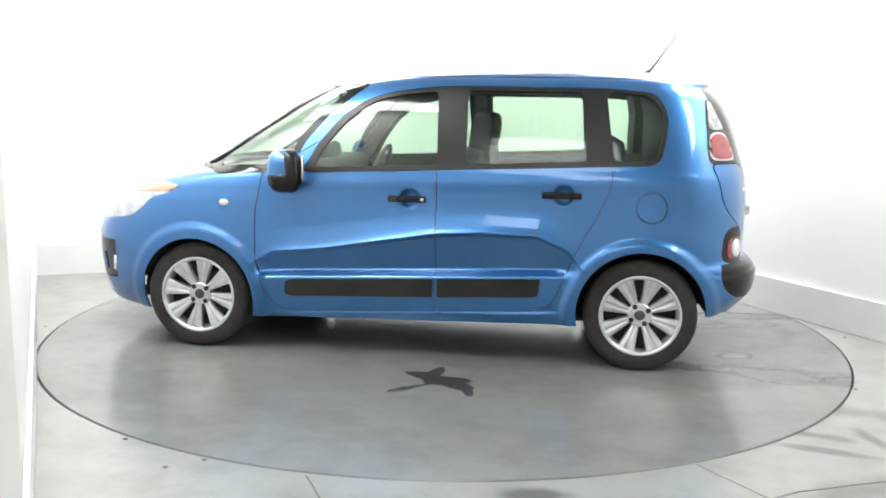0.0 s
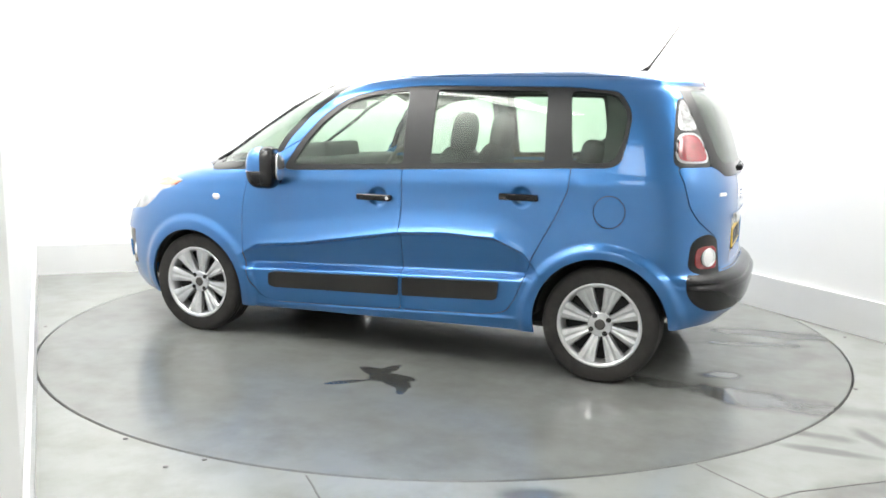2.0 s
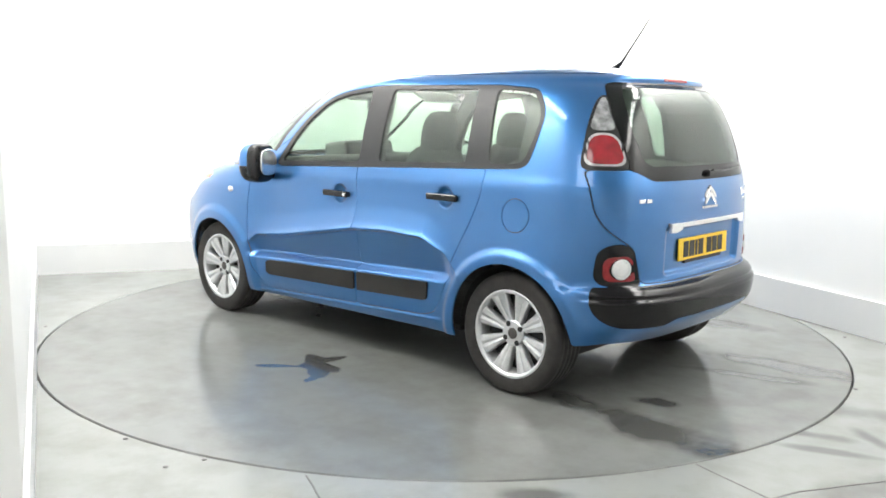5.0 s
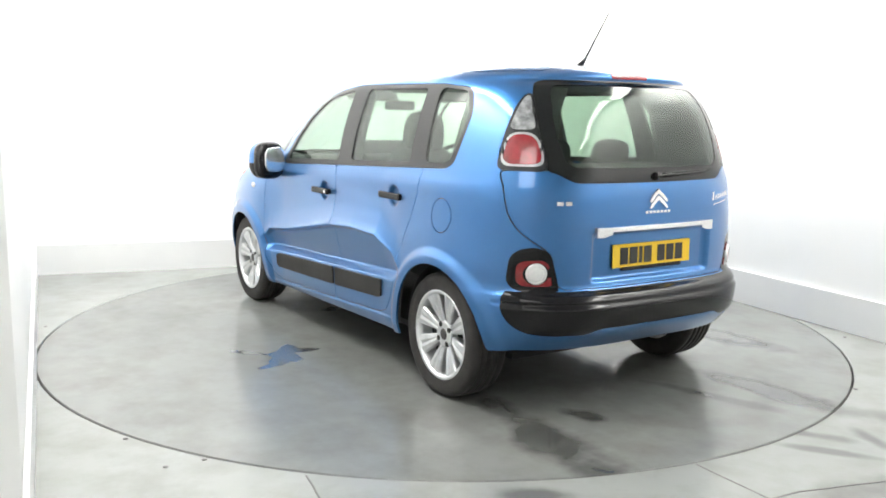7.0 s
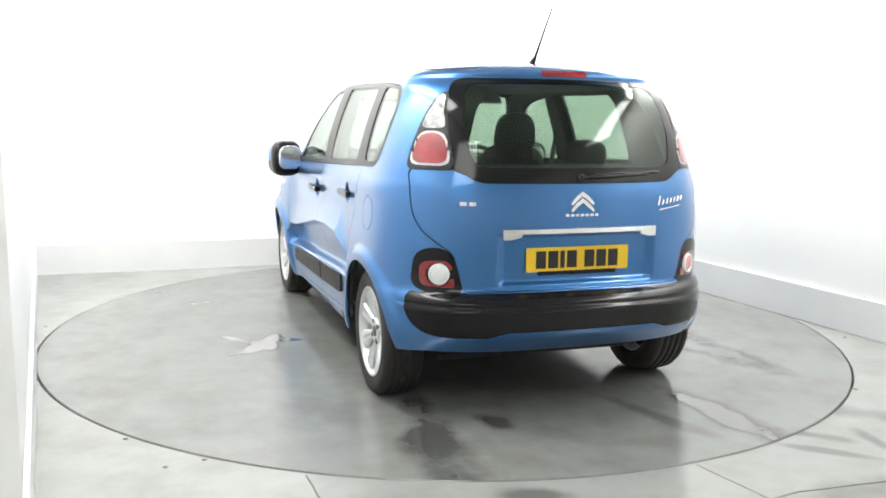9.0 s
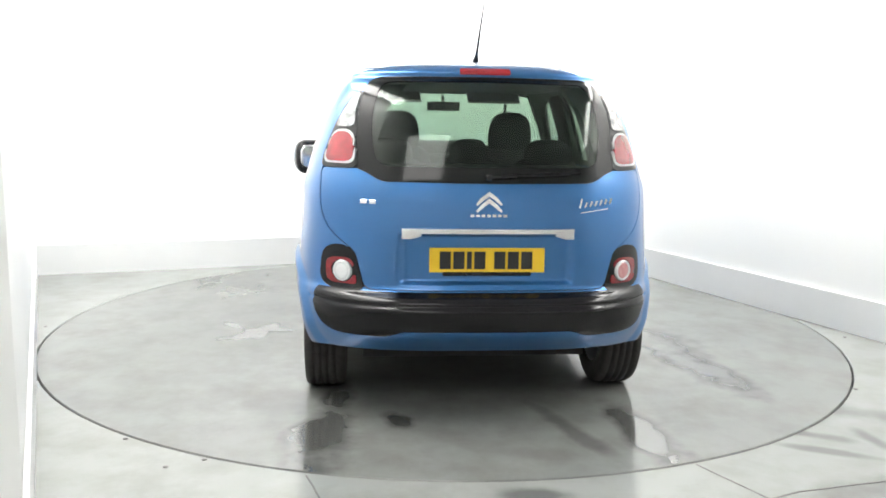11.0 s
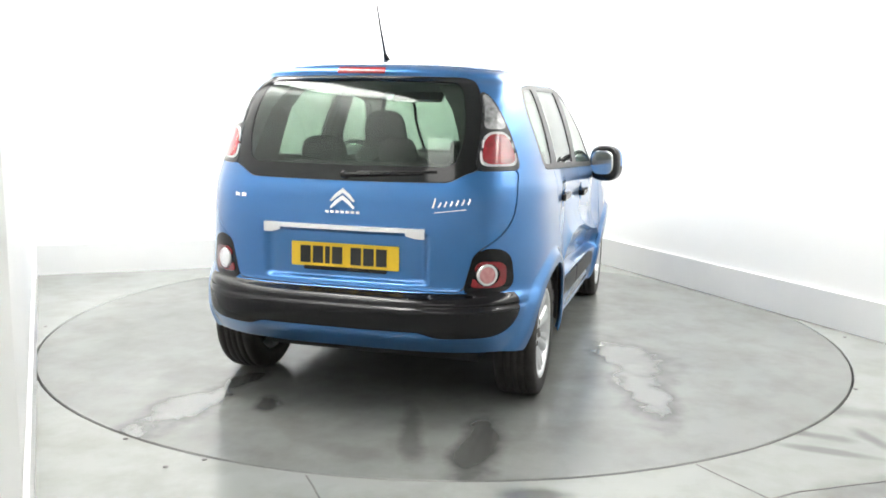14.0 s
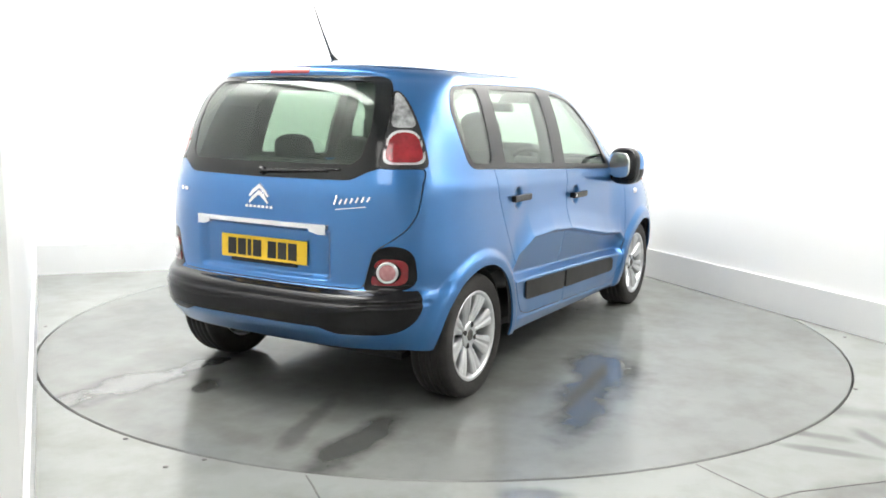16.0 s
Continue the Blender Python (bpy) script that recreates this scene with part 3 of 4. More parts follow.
wheel_cut = np.minimum(np.hypot(X - AXLE, Z - HUB_Z) - 0.345, np.hypot(X + AXLE, (Z - HUB_Z - 0.012)) - 0.350) + side_in * 2
low_lamp = rounded([(0.548, 0.60), (0.56, 0.66), (0.590, 0.775), (0.64, 0.802), (0.72, 0.802), (0.80, 0.785), (1.2, 0.77), (1.2, 0.60)], 0.04)
lamp_side = soft_max(on_rear(low_lamp), (X + 1.690 + 0.08 * (Z - 0.68)) * 0.8, k=0.07)
black_bot = 0.432 - 0.028 * smooth(0.36, 0.47, Y) + 0.03 * smooth(0.66, 0.86, Y)
bumper_black = np.maximum(soft_max(black_bot - Z, (X + 1.690) * 0.8, k=0.14), Z - 0.600) + np.where(X < -1.4, 0, FAR)
bumper_black = np.minimum(bumper_black, lamp_side)
red_low = rounded([(0.578, 0.624), (0.596, 0.725), (0.62, 0.744), (0.80, 0.736), (1.0, 0.73), (1.0, 0.624)], 0.02)
red_low = soft_max(on_rear(red_low), X + 1.720, k=0.04)
tail_top = 1.512 - 9.0 * np.maximum(Y - 0.555, 0) ** 2
yin = np.interp(Z, [1.12, 1.30, 1.40, 1.49, 1.60], [0.575, 0.583, 0.576, 0.548, 0.46])
tail = soft_max(yin - Y, Z - tail_top, X + 1.577 + 0.06 * (1.3 - Z), 1.140 - Z, k=0.045) + np.where(X < -1.3, 0, FAR)
tail_red = soft_max(yin + 0.009 - Y, X + 1.590 + 0.06 * (1.3 - Z), 1.158 - Z, Z - 1.310, k=0.05) + np.where(X < -1.3, 0, FAR)
tail_clear = soft_max(yin + 0.009 - Y, X + 1.590 + 0.06 * (1.3 - Z), 1.320 - Z, Z - tail_top + 0.010, k=0.03) + np.where(X < -1.3, 0, FAR)
stop = rounded([(-0.3, 1.590), (0.115, 1.589), (0.118, 1.563), (-0.3, 1.564)], 0.004)
stop_lamp = on_rear(stop)
grille = np.maximum.reduce([1.80 - X, Z - 0.62, 0.27 - Z, Y - 0.66]) + np.where(X > 1.5, 0, FAR)
fog_bay = np.maximum.reduce([1.83 - X, Z - 0.60, 0.36 - Z, Y - 0.80, 0.668 - Y]) + np.where(X > 1.5, 0, FAR)
bonnet = np.maximum.reduce([Y - 0.66, 0.83 - Z, Z - 1.075, 1.1 - X])
cowl = np.maximum.reduce([1.16 - X, Z - 1.082, 1.060 - Z - 0.02 * smooth(0.5, 0.75, Y), Y - 0.76])


def clip(val):
    """The part of the left half surface where val is below zero: places, normals and triangles."""
    s = val < 0
    cnt = s[TRI].sum(1)
    tris = [tuple(t) for t in TRI[cnt == 3]]
    pts, nrm = {}, []
    extra_v, extra_n = [], []
    n0 = len(V)

    def cut(i, j):
        key = (i, j) if i < j else (j, i)
        if key not in pts:
            i, j = key
            k = val[i] / (val[i] - val[j])
            pts[key] = n0 + len(extra_v)
            extra_v.append(V[i] + k * (V[j] - V[i]))
            nn = NRM[i] + k * (NRM[j] - NRM[i])
            extra_n.append(nn / max(np.linalg.norm(nn), 1e-9))
        return pts[key]

    for t in TRI[(cnt == 1) | (cnt == 2)]:
        poly = []
        for q in range(3):
            i, j = t[q], t[(q + 1) % 3]
            if s[i]:
                poly.append(int(i))
            if s[i] != s[j]:
                poly.append(cut(int(i), int(j)))
        for q in range(1, len(poly) - 1):
            tris.append((poly[0], poly[q], poly[q + 1]))
    if not tris:
        return np.zeros((0, 3)), np.zeros((0, 3)), np.zeros((0, 3), int)
    T = np.array(tris)
    used, inv = np.unique(T, return_inverse=True)
    AV = np.concatenate([V, np.array(extra_v).reshape(-1, 3)])[used]
    AN = np.concatenate([NRM, np.array(extra_n).reshape(-1, 3)])[used]
    return AV, AN, inv.reshape(-1, 3)


def skin(name, val, mat, which="both", thick=0.010, lift=0.0, parent=None, label=""):
    """A pressed panel of the body surface with a turned-in edge; which: left, right or both halves in one."""
    P, N, T = clip(val)
    P = P + N * lift
    if which == "both":
        flip = np.array([1, -1, 1.0])
        n = len(P)
        P, N, T = np.concatenate([P, P * flip]), np.concatenate([N, N * flip]), np.concatenate([T, T[:, ::-1] + n])
        key = {}
        remap = np.arange(len(P))
        for i in np.nonzero(np.abs(P[:, 1]) < 1e-6)[0]:
            k = tuple(np.round(P[i], 6))
            remap[i] = key.setdefault(k, i)
        T = remap[T]
        N[np.abs(P[:, 1]) < 1e-6, 1] = 0
    elif which == "right":
        flip = np.array([1, -1, 1.0])
        P, N, T = P * flip, N * flip, T[:, ::-1]
    T = T[(T[:, 0] != T[:, 1]) & (T[:, 1] != T[:, 2]) & (T[:, 0] != T[:, 2])]
    e = np.concatenate([T[:, [0, 1]], T[:, [1, 2]], T[:, [2, 0]]])
    und = np.sort(e, axis=1)
    code = und[:, 0].astype(np.int64) * (len(P) + 1) + und[:, 1]
    uq, first, cnt = np.unique(code, return_index=True, return_counts=True)
    rim = e[first[cnt == 1]]
    n = len(P)
    verts = np.concatenate([P, P - N * thick])
    faces = [tuple(t) for t in T] + [tuple(t[::-1] + n) for t in T]
    base = 2 * n
    rv = np.unique(rim)
    pos = {int(r): i for i, r in enumerate(rv)}
    m = len(rv)
    verts = np.concatenate([verts, P[rv], P[rv] - N[rv] * thick])
    for i, j in rim:
        i, j = pos[int(i)], pos[int(j)]
        faces.append((base + j, base + i, base + m + i, base + m + j))
    return mesh_ob(name, verts, faces, mat, parent or car, label)


G = 0.0022
inv = np.minimum.reduce
dlo_s, screen_s = on_side(dlo), on_side(screen) * 0 + sdf(screen, X, Z)
door_f_s, door_r_s = np.maximum(on_side(door_f), -dlo_s), np.maximum(on_side(door_r), -dlo_s)
tg = np.maximum.reduce([on_rear(tailgate), -on_rear(rear_glass), -tail, -bumper_black])
rg = np.maximum(on_rear(rear_glass), -tail)
fuel_s, head_s = on_side(fuel), sdf(head, X, Z)
front_black = np.minimum(grille, fog_bay)
bonnet_s = np.maximum.reduce([bonnet, -head_s, -screen_s, -cowl])
fog_hole = np.hypot(Y - 0.645, Z - 0.682) - 0.050 + np.where(X < -1.4, 0, FAR)
amber_s = sdf(rounded([(1.385, 0.940), (1.55, 0.950), (1.74, 0.920), (1.73, 0.895), (1.56, 0.905), (1.44, 0.914)], 0.01), X, Z)
strip_f = rounded([(0.700, 0.332), (0.740, 0.345), (0.738, 0.415), (0.700, 0.428), (-0.122, 0.467), (-0.122, 0.362)], 0.01)
strip_r = rounded([(-0.148, 0.468), (-0.148, 0.363), (-0.690, 0.390), (-0.712, 0.400), (-0.722, 0.494)], 0.01)
roof_s = np.maximum.reduce([1.590 - Z + 0.0 * X, X - 0.33, -1.53 - X])
z_bot = np.interp(X, [-2.0, -1.72, -1.62, -0.98, 0.85, 1.65, 2.2], [0.325, 0.322, 0.312, 0.242, 0.194, 0.200, 0.215])
body_s = np.maximum.reduce([z_bot - Z, G - inv([dlo_s, door_f_s, door_r_s, tg, bonnet_s, roof_s]), -screen_s, -wheel_cut, -tail, -rg, -bumper_black, -stop_lamp, -head_s, -front_black, -cowl])
skin("body_side", np.maximum(body_s, G - fuel_s), BLUE, "left", label="blue painted body side with flared wheel arches")
skin("body_side", body_s, BLUE, "right", label="blue painted body side with flared wheel arches")
for which in ("left", "right"):
    skin("front_door", door_f_s + G, BLUE, which, label="blue front door")
    skin("rear_door", door_r_s + G, BLUE, which, label="blue rear door")
    gf, gr, gq = on_side(glass_f), on_side(glass_r), on_side(glass_q)
    skin("window_surround", np.maximum(dlo_s + 0.001, -inv([gf, gr, gq])), GLOSSBLACK, which, thick=0.02, label="black window pillars and seals")
    for nm, s, wn in (("front_window", gf, which), ("rear_window", gr, which), ("quarter_window", gq, which)):
        skin(nm, s, GREEN, wn, thick=0.004, lift=-0.004, label="green-tinted side glass").visible_shadow = False
    skin("fuel_flap", fuel_s + G, BLUE, which, label="round blue fuel flap") if which == "left" else None
    skin("tail_lamp", np.maximum(tail, -inv([tail_red, tail_clear])), GLOSSBLACK, which, thick=0.03, label="black tall tail lamp housing")
    skin("lamp_border", np.maximum(tail_red, -(tail_red + 0.009)), BORDER, which, thick=0.02, lift=0.003, label="white border of the red lens")
    skin("red_lens", tail_red + 0.009, REDLENS, which, thick=0.02, lift=0.005, label="bright red tail lens")
    skin("clear_lens", tail_clear, CLEARLENS, which, thick=0.02, lift=0.004, label="clear indicator and reversing lens")
    skin("bumper_lamp", np.maximum(red_low, -fog_hole), REDDARK, which, thick=0.02, lift=0.004, label="dark red bumper lamp")
    skin("headlamp", np.maximum(head_s, -amber_s), HEADLENS, which, thick=0.03, label="clear swept-back headlamp")
    skin("indicator", amber_s, AMBER, which, thick=0.02, lift=0.004, label="orange front indicator")
    for nm, poly in (("front_rub_strip", strip_f), ("rear_rub_strip", strip_r)):
        skin(nm, on_side(poly), STRIP, which, thick=0.02, lift=0.010, label="black plastic door rub strip")
skin("tailgate", tg + G, BLUE, label="blue tailgate with recessed plate panel")
skin("rear_screen_border", np.maximum(rg + 0.001, -on_rear(rear_pane)), PIANO, thick=0.008, label="black border of the rear window")
skin("rear_screen", on_rear(rear_pane), REARGLASS, thick=0.004, lift=-0.002, label="dark tinted rear window").visible_shadow = False
skin("roof_panel", roof_s + G, BLUE, label="blue roof panel")
skin("bumper_band", bumper_black, BUMPER, thick=0.02, label="glossy black rear bumper band")
skin("stop_lamp", stop_lamp, REDLENS, thick=0.02, lift=0.003, label="red high-level stop lamp")
skin("bonnet", bonnet_s + G, BLUE)
skin("cowl", np.maximum(cowl, -screen_s), BLACK)
skin("front_grille", front_black, BLACK, lift=-0.01)
edge_w = 0.012 + 0.034 * smooth(0.46, 0.60, Y)
skin("windscreen_border", np.maximum(screen_s + 0.001, -(screen_s + edge_w)), PIANO, thick=0.008, label="black edge of the windscreen")
skin("windscreen", screen_s + edge_w - 0.001, GREEN, thick=0.004, lift=-0.003).visible_shadow = False


# inner lining, roof lining, arches and floor pan
def inner(name, val, mat, off, z_lo, z_hi, label=""):
    ok = np.maximum.reduce([val, np.maximum(z_lo, z_bot + 0.05) - Z, Z - z_hi])
    return skin(name, ok, mat, lift=-off, thick=0.006, label=label)


inner("cabin_lining", np.maximum(-inv([wheel_cut - 0.02, head_s]), -cowl), TRIM, 0.030, 0.20, 1.068, "dark inner lining of doors and tail")
inner("pillar_lining", np.maximum.reduce([-inv([dlo_s + 0.006, screen_s + 0.006, rg + 0.004]), -stop_lamp]), CABIN, 0.022, 1.09, 1.548, "grey pillar trim")
inner("roof_lining", -inv([screen_s, rg - 0.01, dlo_s]), HEADLINE, 0.026, 1.546, 1.63, "pale headlining")
pan = bmesh.new()
box(3.1, 1.10, 0.03, pose(0.05, 0, 0.215), 0.0, 1, pan)
box(1.60, 1.34, 0.03, pose(0.0, 0, 0.225), 0.0, 1, pan)
box(0.24, 0.90, 0.03, pose(-1.64, 0, 0.330, 0, 8), 0.0, 1, pan)
box(0.26, 1.00, 0.03, pose(1.72, 0, 0.225), 0.0, 1, pan)
part("floor_pan", pan, LINER, car)
for ax in (AXLE, -AXLE):
    for s in (1, -1):
        lv, lf = [], []
        for i in range(25):
            a = math.pi * (0.02 + 0.96 * i / 24)
            for yy in (0.50, 0.800):
                lv.append((ax + 0.352 * math.cos(a), s * yy, HUB_Z + 0.352 * math.sin(a)))
        lv.append((ax, s * 0.50, HUB_Z))
        for i in range(24):
            lf += [(2 * i, 2 * i + 1, 2 * i + 3, 2 * i + 2), (2 * i, 2 * i + 2, 50)]
        mesh_ob("wheel_arch_liner", lv, lf, LINER, car)


# ---- wheels ----
def build_wheel():
    """One alloy wheel on the y axis, outer face towards +y, centre at the origin."""
    tyre_p = [(0.205, -0.095), (0.235, -0.10), (0.275, -0.102), (0.298, -0.094), (0.307, -0.078), (0.310, -0.056), (0.303, -0.055), (0.303, -0.046), (0.310, -0.045), (0.311, -0.020), (0.303, -0.019), (0.303, -0.009), (0.311, -0.008), (0.311, 0.012), (0.303, 0.013), (0.303, 0.023), (0.311, 0.024), (0.310, 0.046), (0.303, 0.047), (0.303, 0.056), (0.310, 0.057), (0.307, 0.078), (0.298, 0.094),
              (0.285, 0.099), (0.262, 0.1005), (0.238, 0.098), (0.218, 0.092), (0.205, 0.084)]
    tyre = part("tyre", lathe(tyre_p, 64, closed=True), RUBBER, None, "black rubber tyre with grooves", smooth=True)
    rim_p = [(0.196, -0.085), (0.209, -0.085), (0.209, 0.080), (0.222, 0.088), (0.226, 0.092), (0.222, 0.0955), (0.212, 0.094), (0.204, 0.086), (0.196, 0.060)]
    rim = part("rim", lathe(rim_p, 64, closed=True), ALLOY, None, "silver rim flange", smooth=True)
    # Disc coloured near black to carry the shade in the gaps between spokes.
    drum = part("brake_disc", lathe([(0.205, 0.0), (0.205, 0.01), (0.14, 0.022), (0.06, 0.03)], 40), WHEEL_SHADE, None, smooth=False)
    sp = bmesh.new()
    n = 8
    for i in range(n):
        a0 = 2 * math.pi * (i + 0.5) / n
        for half in (-1, 1):
            rows = []
            for r, wid, yo, g in ((0.050, 0.0190, 0.058, 0.0), (0.092, 0.0260, 0.067, 0.0), (0.13, 0.0345, 0.076, 0.0), (0.175, 0.0450, 0.083, 0.0), (0.209, 0.0540, 0.087, 0.0)):
                w0, w1 = half * g * 0.3, half * wid
                row = []
                for w, dy in ((w0, -0.005), (w1 * 0.35, 0.0), (w1 * 0.85, -0.003), (w1, -0.012), (w1 * 0.96, -0.04), (w0, -0.04)):
                    ca, sa = math.cos(a0), math.sin(a0)
                    row.append(sp.verts.new((r * ca - w * sa, yo + dy, r * sa + w * ca)))
                rows.append(row)
            for p, q in zip(rows, rows[1:]):
                for k in range(6):
                    sp.faces.new((p[k], p[(k + 1) % 6], q[(k + 1) % 6], q[k]))
            sp.faces.new(rows[0])
            sp.faces.new(rows[-1])
    lathe([(0.066, 0.03), (0.066, 0.064), (0.060, 0.069), (0.036, 0.069)], 40, None, sp)
    spokes = part("spokes", sp, ALLOY, None, "eight broad silver alloy spokes")
    cap = part("hub_cap", lathe([(0.030, 0.05), (0.030, 0.068), (0.024, 0.073), (0.004, 0.074)], 28), STEEL, None, "round grey hub cap")
    bolts = []
    for i in range(4):
        a = math.pi / 4 + i * math.pi / 2 + 0.3
        bolts.append(part("wheel_bolt", lathe([(0.014, 0.045), (0.014, 0.0705), (0.008, 0.072)], 10, pose(0.053 * math.cos(a), 0, 0.053 * math.sin(a))), INK, None))
    return rim, [tyre, drum, spokes, cap] + bolts


WHEEL_Y = 0.735
rim0, rest = build_wheel()
for o in rest:
    o.parent = rim0
rim0.name = "wheel"
first = True
for ax, s, turn in ((AXLE, 1, 12), (-AXLE, 1, 4), (-AXLE, -1, 40), (AXLE, -1, 5)):
    m = pose(ax, s * (WHEEL_Y + (0.024 if ax > 0 else 0.0)), HUB_Z + 0.004, 0, turn, 0 if s > 0 else 180)
    if first:
        rim0.matrix_basis = m
        w = rim0
        first = False
    else:
        w = copy_thing(rim0, m)
    w.parent = car


# ---- fittings on the body ----
def rear_x(y, z):
    """Where the rear of the body stands at a width and height."""
    i = int(np.clip(np.searchsorted(Z_LEVELS, z), 1, NZ - 1))
    k = (z - Z_LEVELS[i - 1]) / (Z_LEVELS[i] - Z_LEVELS[i - 1])
    xs = [np.interp(abs(y), GRID[j, :NR + 1, 1], GRID[j, :NR + 1, 0]) for j in (i - 1, i)]
    return float(xs[0] + k * (xs[1] - xs[0]))


def side_y(x, z):
    i = int(np.clip(np.searchsorted(Z_LEVELS, z), 1, NZ - 1))
    k = (z - Z_LEVELS[i - 1]) / (Z_LEVELS[i] - Z_LEVELS[i - 1])
    h = NR // 2
    ys = [np.interp(x, GRID[j, h:-6, 0], GRID[j, h:-6, 1]) for j in (i - 1, i)]
    return float(ys[0] + k * (ys[1] - ys[0]))


def strip_on_rear(pts, width, lift, height, bm=None):
    """A raised bar that follows the rear surface through (y, z) points."""
    bm = bm or bmesh.new()
    rings = []
    for i, (y, z) in enumerate(pts):
        a, b = pts[max(i - 1, 0)], pts[min(i + 1, len(pts) - 1)]
        d = Vector((0, b[0] - a[0], b[1] - a[1])).normalized()
        n = Vector((0, -d.z, d.y))
        c = Vector((rear_x(y, z), y, z))
        out = Vector((-1, 0, 0))
        w = width[i] if isinstance(width, (list, tuple)) else width
        rings.append([bm.verts.new(c + n * q * w / 2 + out * h) for q, h in ((1, lift), (0.8, lift + height), (-0.8, lift + height), (-1, lift))])
    for p, q in zip(rings, rings[1:]):
        for k in range(4):
            bm.faces.new((p[k], p[(k + 1) % 4], q[(k + 1) % 4], q[k]))
    bm.faces.new(rings[0])
    bm.faces.new(rings[-1])
    return bm


# chevron emblem and the badges as plain bars
for dz in (0.0, -0.030):
    part("chevron", strip_on_rear([(0.056, 0.992 + dz), (0.030, 1.018 + dz), (0.0, 1.040 + dz), (-0.030, 1.018 + dz), (-0.056, 0.992 + dz)], [0.012, 0.020, 0.026, 0.020, 0.012], 0.002, 0.008), CHROME, car, "chrome chevron emblem")
bb = bmesh.new()
for i in range(7):
    strip_on_rear([(0.083 - 0.0245 * i, 0.944), (0.074 - 0.0245 * i, 0.944), (0.066 - 0.0245 * i, 0.944)], 0.014, 0.001, 0.003, bb)
part("badge_bar", bb, CHROME, car, "row of small chrome badge bars")
for y0 in (0.566, 0.527):
    part("badge_bar", strip_on_rear([(y0, 0.997), (y0 - 0.015, 0.997), (y0 - 0.028, 0.997)], 0.020, 0.001, 0.004), CHROME, car, "small chrome badge bar")
bb = bmesh.new()
for i, tall in enumerate((0.042, 0.022, 0.024, 0.022, 0.024, 0.024, 0.022)):
    y0, z0 = -0.412 - 0.0245 * i, 0.978 + 0.003 * i
    strip_on_rear([(y0, z0), (y0 - 0.006, z0 + tall * 0.5), (y0 - 0.010, z0 + tall)], 0.010, 0.001, 0.004, bb)
part("badge_bar", bb, CHROME, car, "row of slanting chrome badge bars")
part("badge_underline", strip_on_rear([(-0.418 - 0.015 * i, 0.957 + 0.0018 * i) for i in range(10)], 0.005, 0.001, 0.003), CHROME, car, "thin chrome underline")

# chrome tailgate handle over the plate
hb = strip_on_rear([(0.385 - 0.035 * i, 0.876) for i in range(23)], 0.026, 0.004, 0.018)
for s in (1, -1):
    strip_on_rear([(s * 0.385, 0.862), (s * 0.345, 0.862), (s * 0.300, 0.866)], [0.052, 0.052, 0.030], 0.003, 0.020, hb)
part("tailgate_handle", hb, CHROME, car, "wide chrome tailgate handle strip")
PX = rear_x(0.0, 0.742) - 0.006
plate = part("number_plate", box(0.008, 0.520, 0.111, pose(PX, 0, 0.742, 0, 1.5), 0.003, 1), YELLOW, car, "yellow rear plate with dark bars")
part("plate_bracket", box(0.018, 0.40, 0.024, pose(PX + 0.004, 0, 0.682), 0.004, 1), BLACK, car, "black plate bracket")
y0 = 0.214
for gap, wd in ((0, 0.050), (0.011, 0.050), (0.011, 0.022), (0.011, 0.050), (0.040, 0.050), (0.011, 0.050), (0.011, 0.050)):
    y0 -= gap
    part("character_bar", box(0.003, wd, 0.079, pose(PX - 0.0048, y0 - wd / 2, 0.742, 0, 1.5)), INK, plate)
    y0 -= wd

# round lamps in the bumper corners
for s, mat in ((1, WHITELENS), (-1, FOGLENS)):
    yy, zz = 0.645, 0.682
    c = Vector((rear_x(yy, zz), yy, zz))
    tx = Vector((rear_x(yy + 0.02, zz) - rear_x(yy - 0.02, zz), 0.04, 0)).normalized()
    n = Vector((-tx.y, tx.x, 0))
    ang = math.degrees(math.atan2(n.y, n.x)) - 90
    m = Matrix.Diagonal((1, s, 1, 1)) @ pose(c.x, c.y, c.z, 0, 0, ang)
    ring = part("lamp_ring", lathe([(0.049, -0.015), (0.049, 0.004), (0.045, 0.010), (0.038, 0.010), (0.036, 0.002)], 36, m), WHITELENS, car, "pale ring of a round lamp")
    part("round_lens", lathe([(0.037, -0.01), (0.037, 0.006), (0.030, 0.010), (0.012, 0.012)], 32, m), mat, ring, "clear reversing lens" if s > 0 else "pale red fog lens")

# wiper on the rear window
piv = Vector((rear_x(0, 1.125) - 0.02, 0.0, 1.122))
wb = lathe([(0.016, -0.02), (0.018, 0.006), (0.012, 0.014)], 20, pose(piv.x + 0.008, piv.y, piv.z - 0.010, 0, 0, 90))
tube([(piv.x - 0.002, 0.01, 1.112), (piv.x - 0.002, -0.12, 1.118), (rear_x(-0.36, 1.126) - 0.012, -0.36, 1.126)], 0.006, 8, wb, [1.2, 1.0, 0.7])
tube([(rear_x(-0.06, 1.125) - 0.008, -0.06, 1.124), (rear_x(-0.22, 1.13) - 0.008, -0.22, 1.130), (rear_x(-0.42, 1.134) - 0.008, -0.42, 1.134)], 0.005, 6, wb)
part("rear_wiper", wb, BLACK, car, "black rear wiper arm and blade")

# aerial
ab = tube([(-1.250, 0, 1.616), (-1.290, 0, 1.642), (-1.325, 0, 1.672)], 0.028, 12, None, [1.0, 0.6, 0.26])
part("aerial_base", ab, BLACK, car, "black aerial foot", smooth=True)
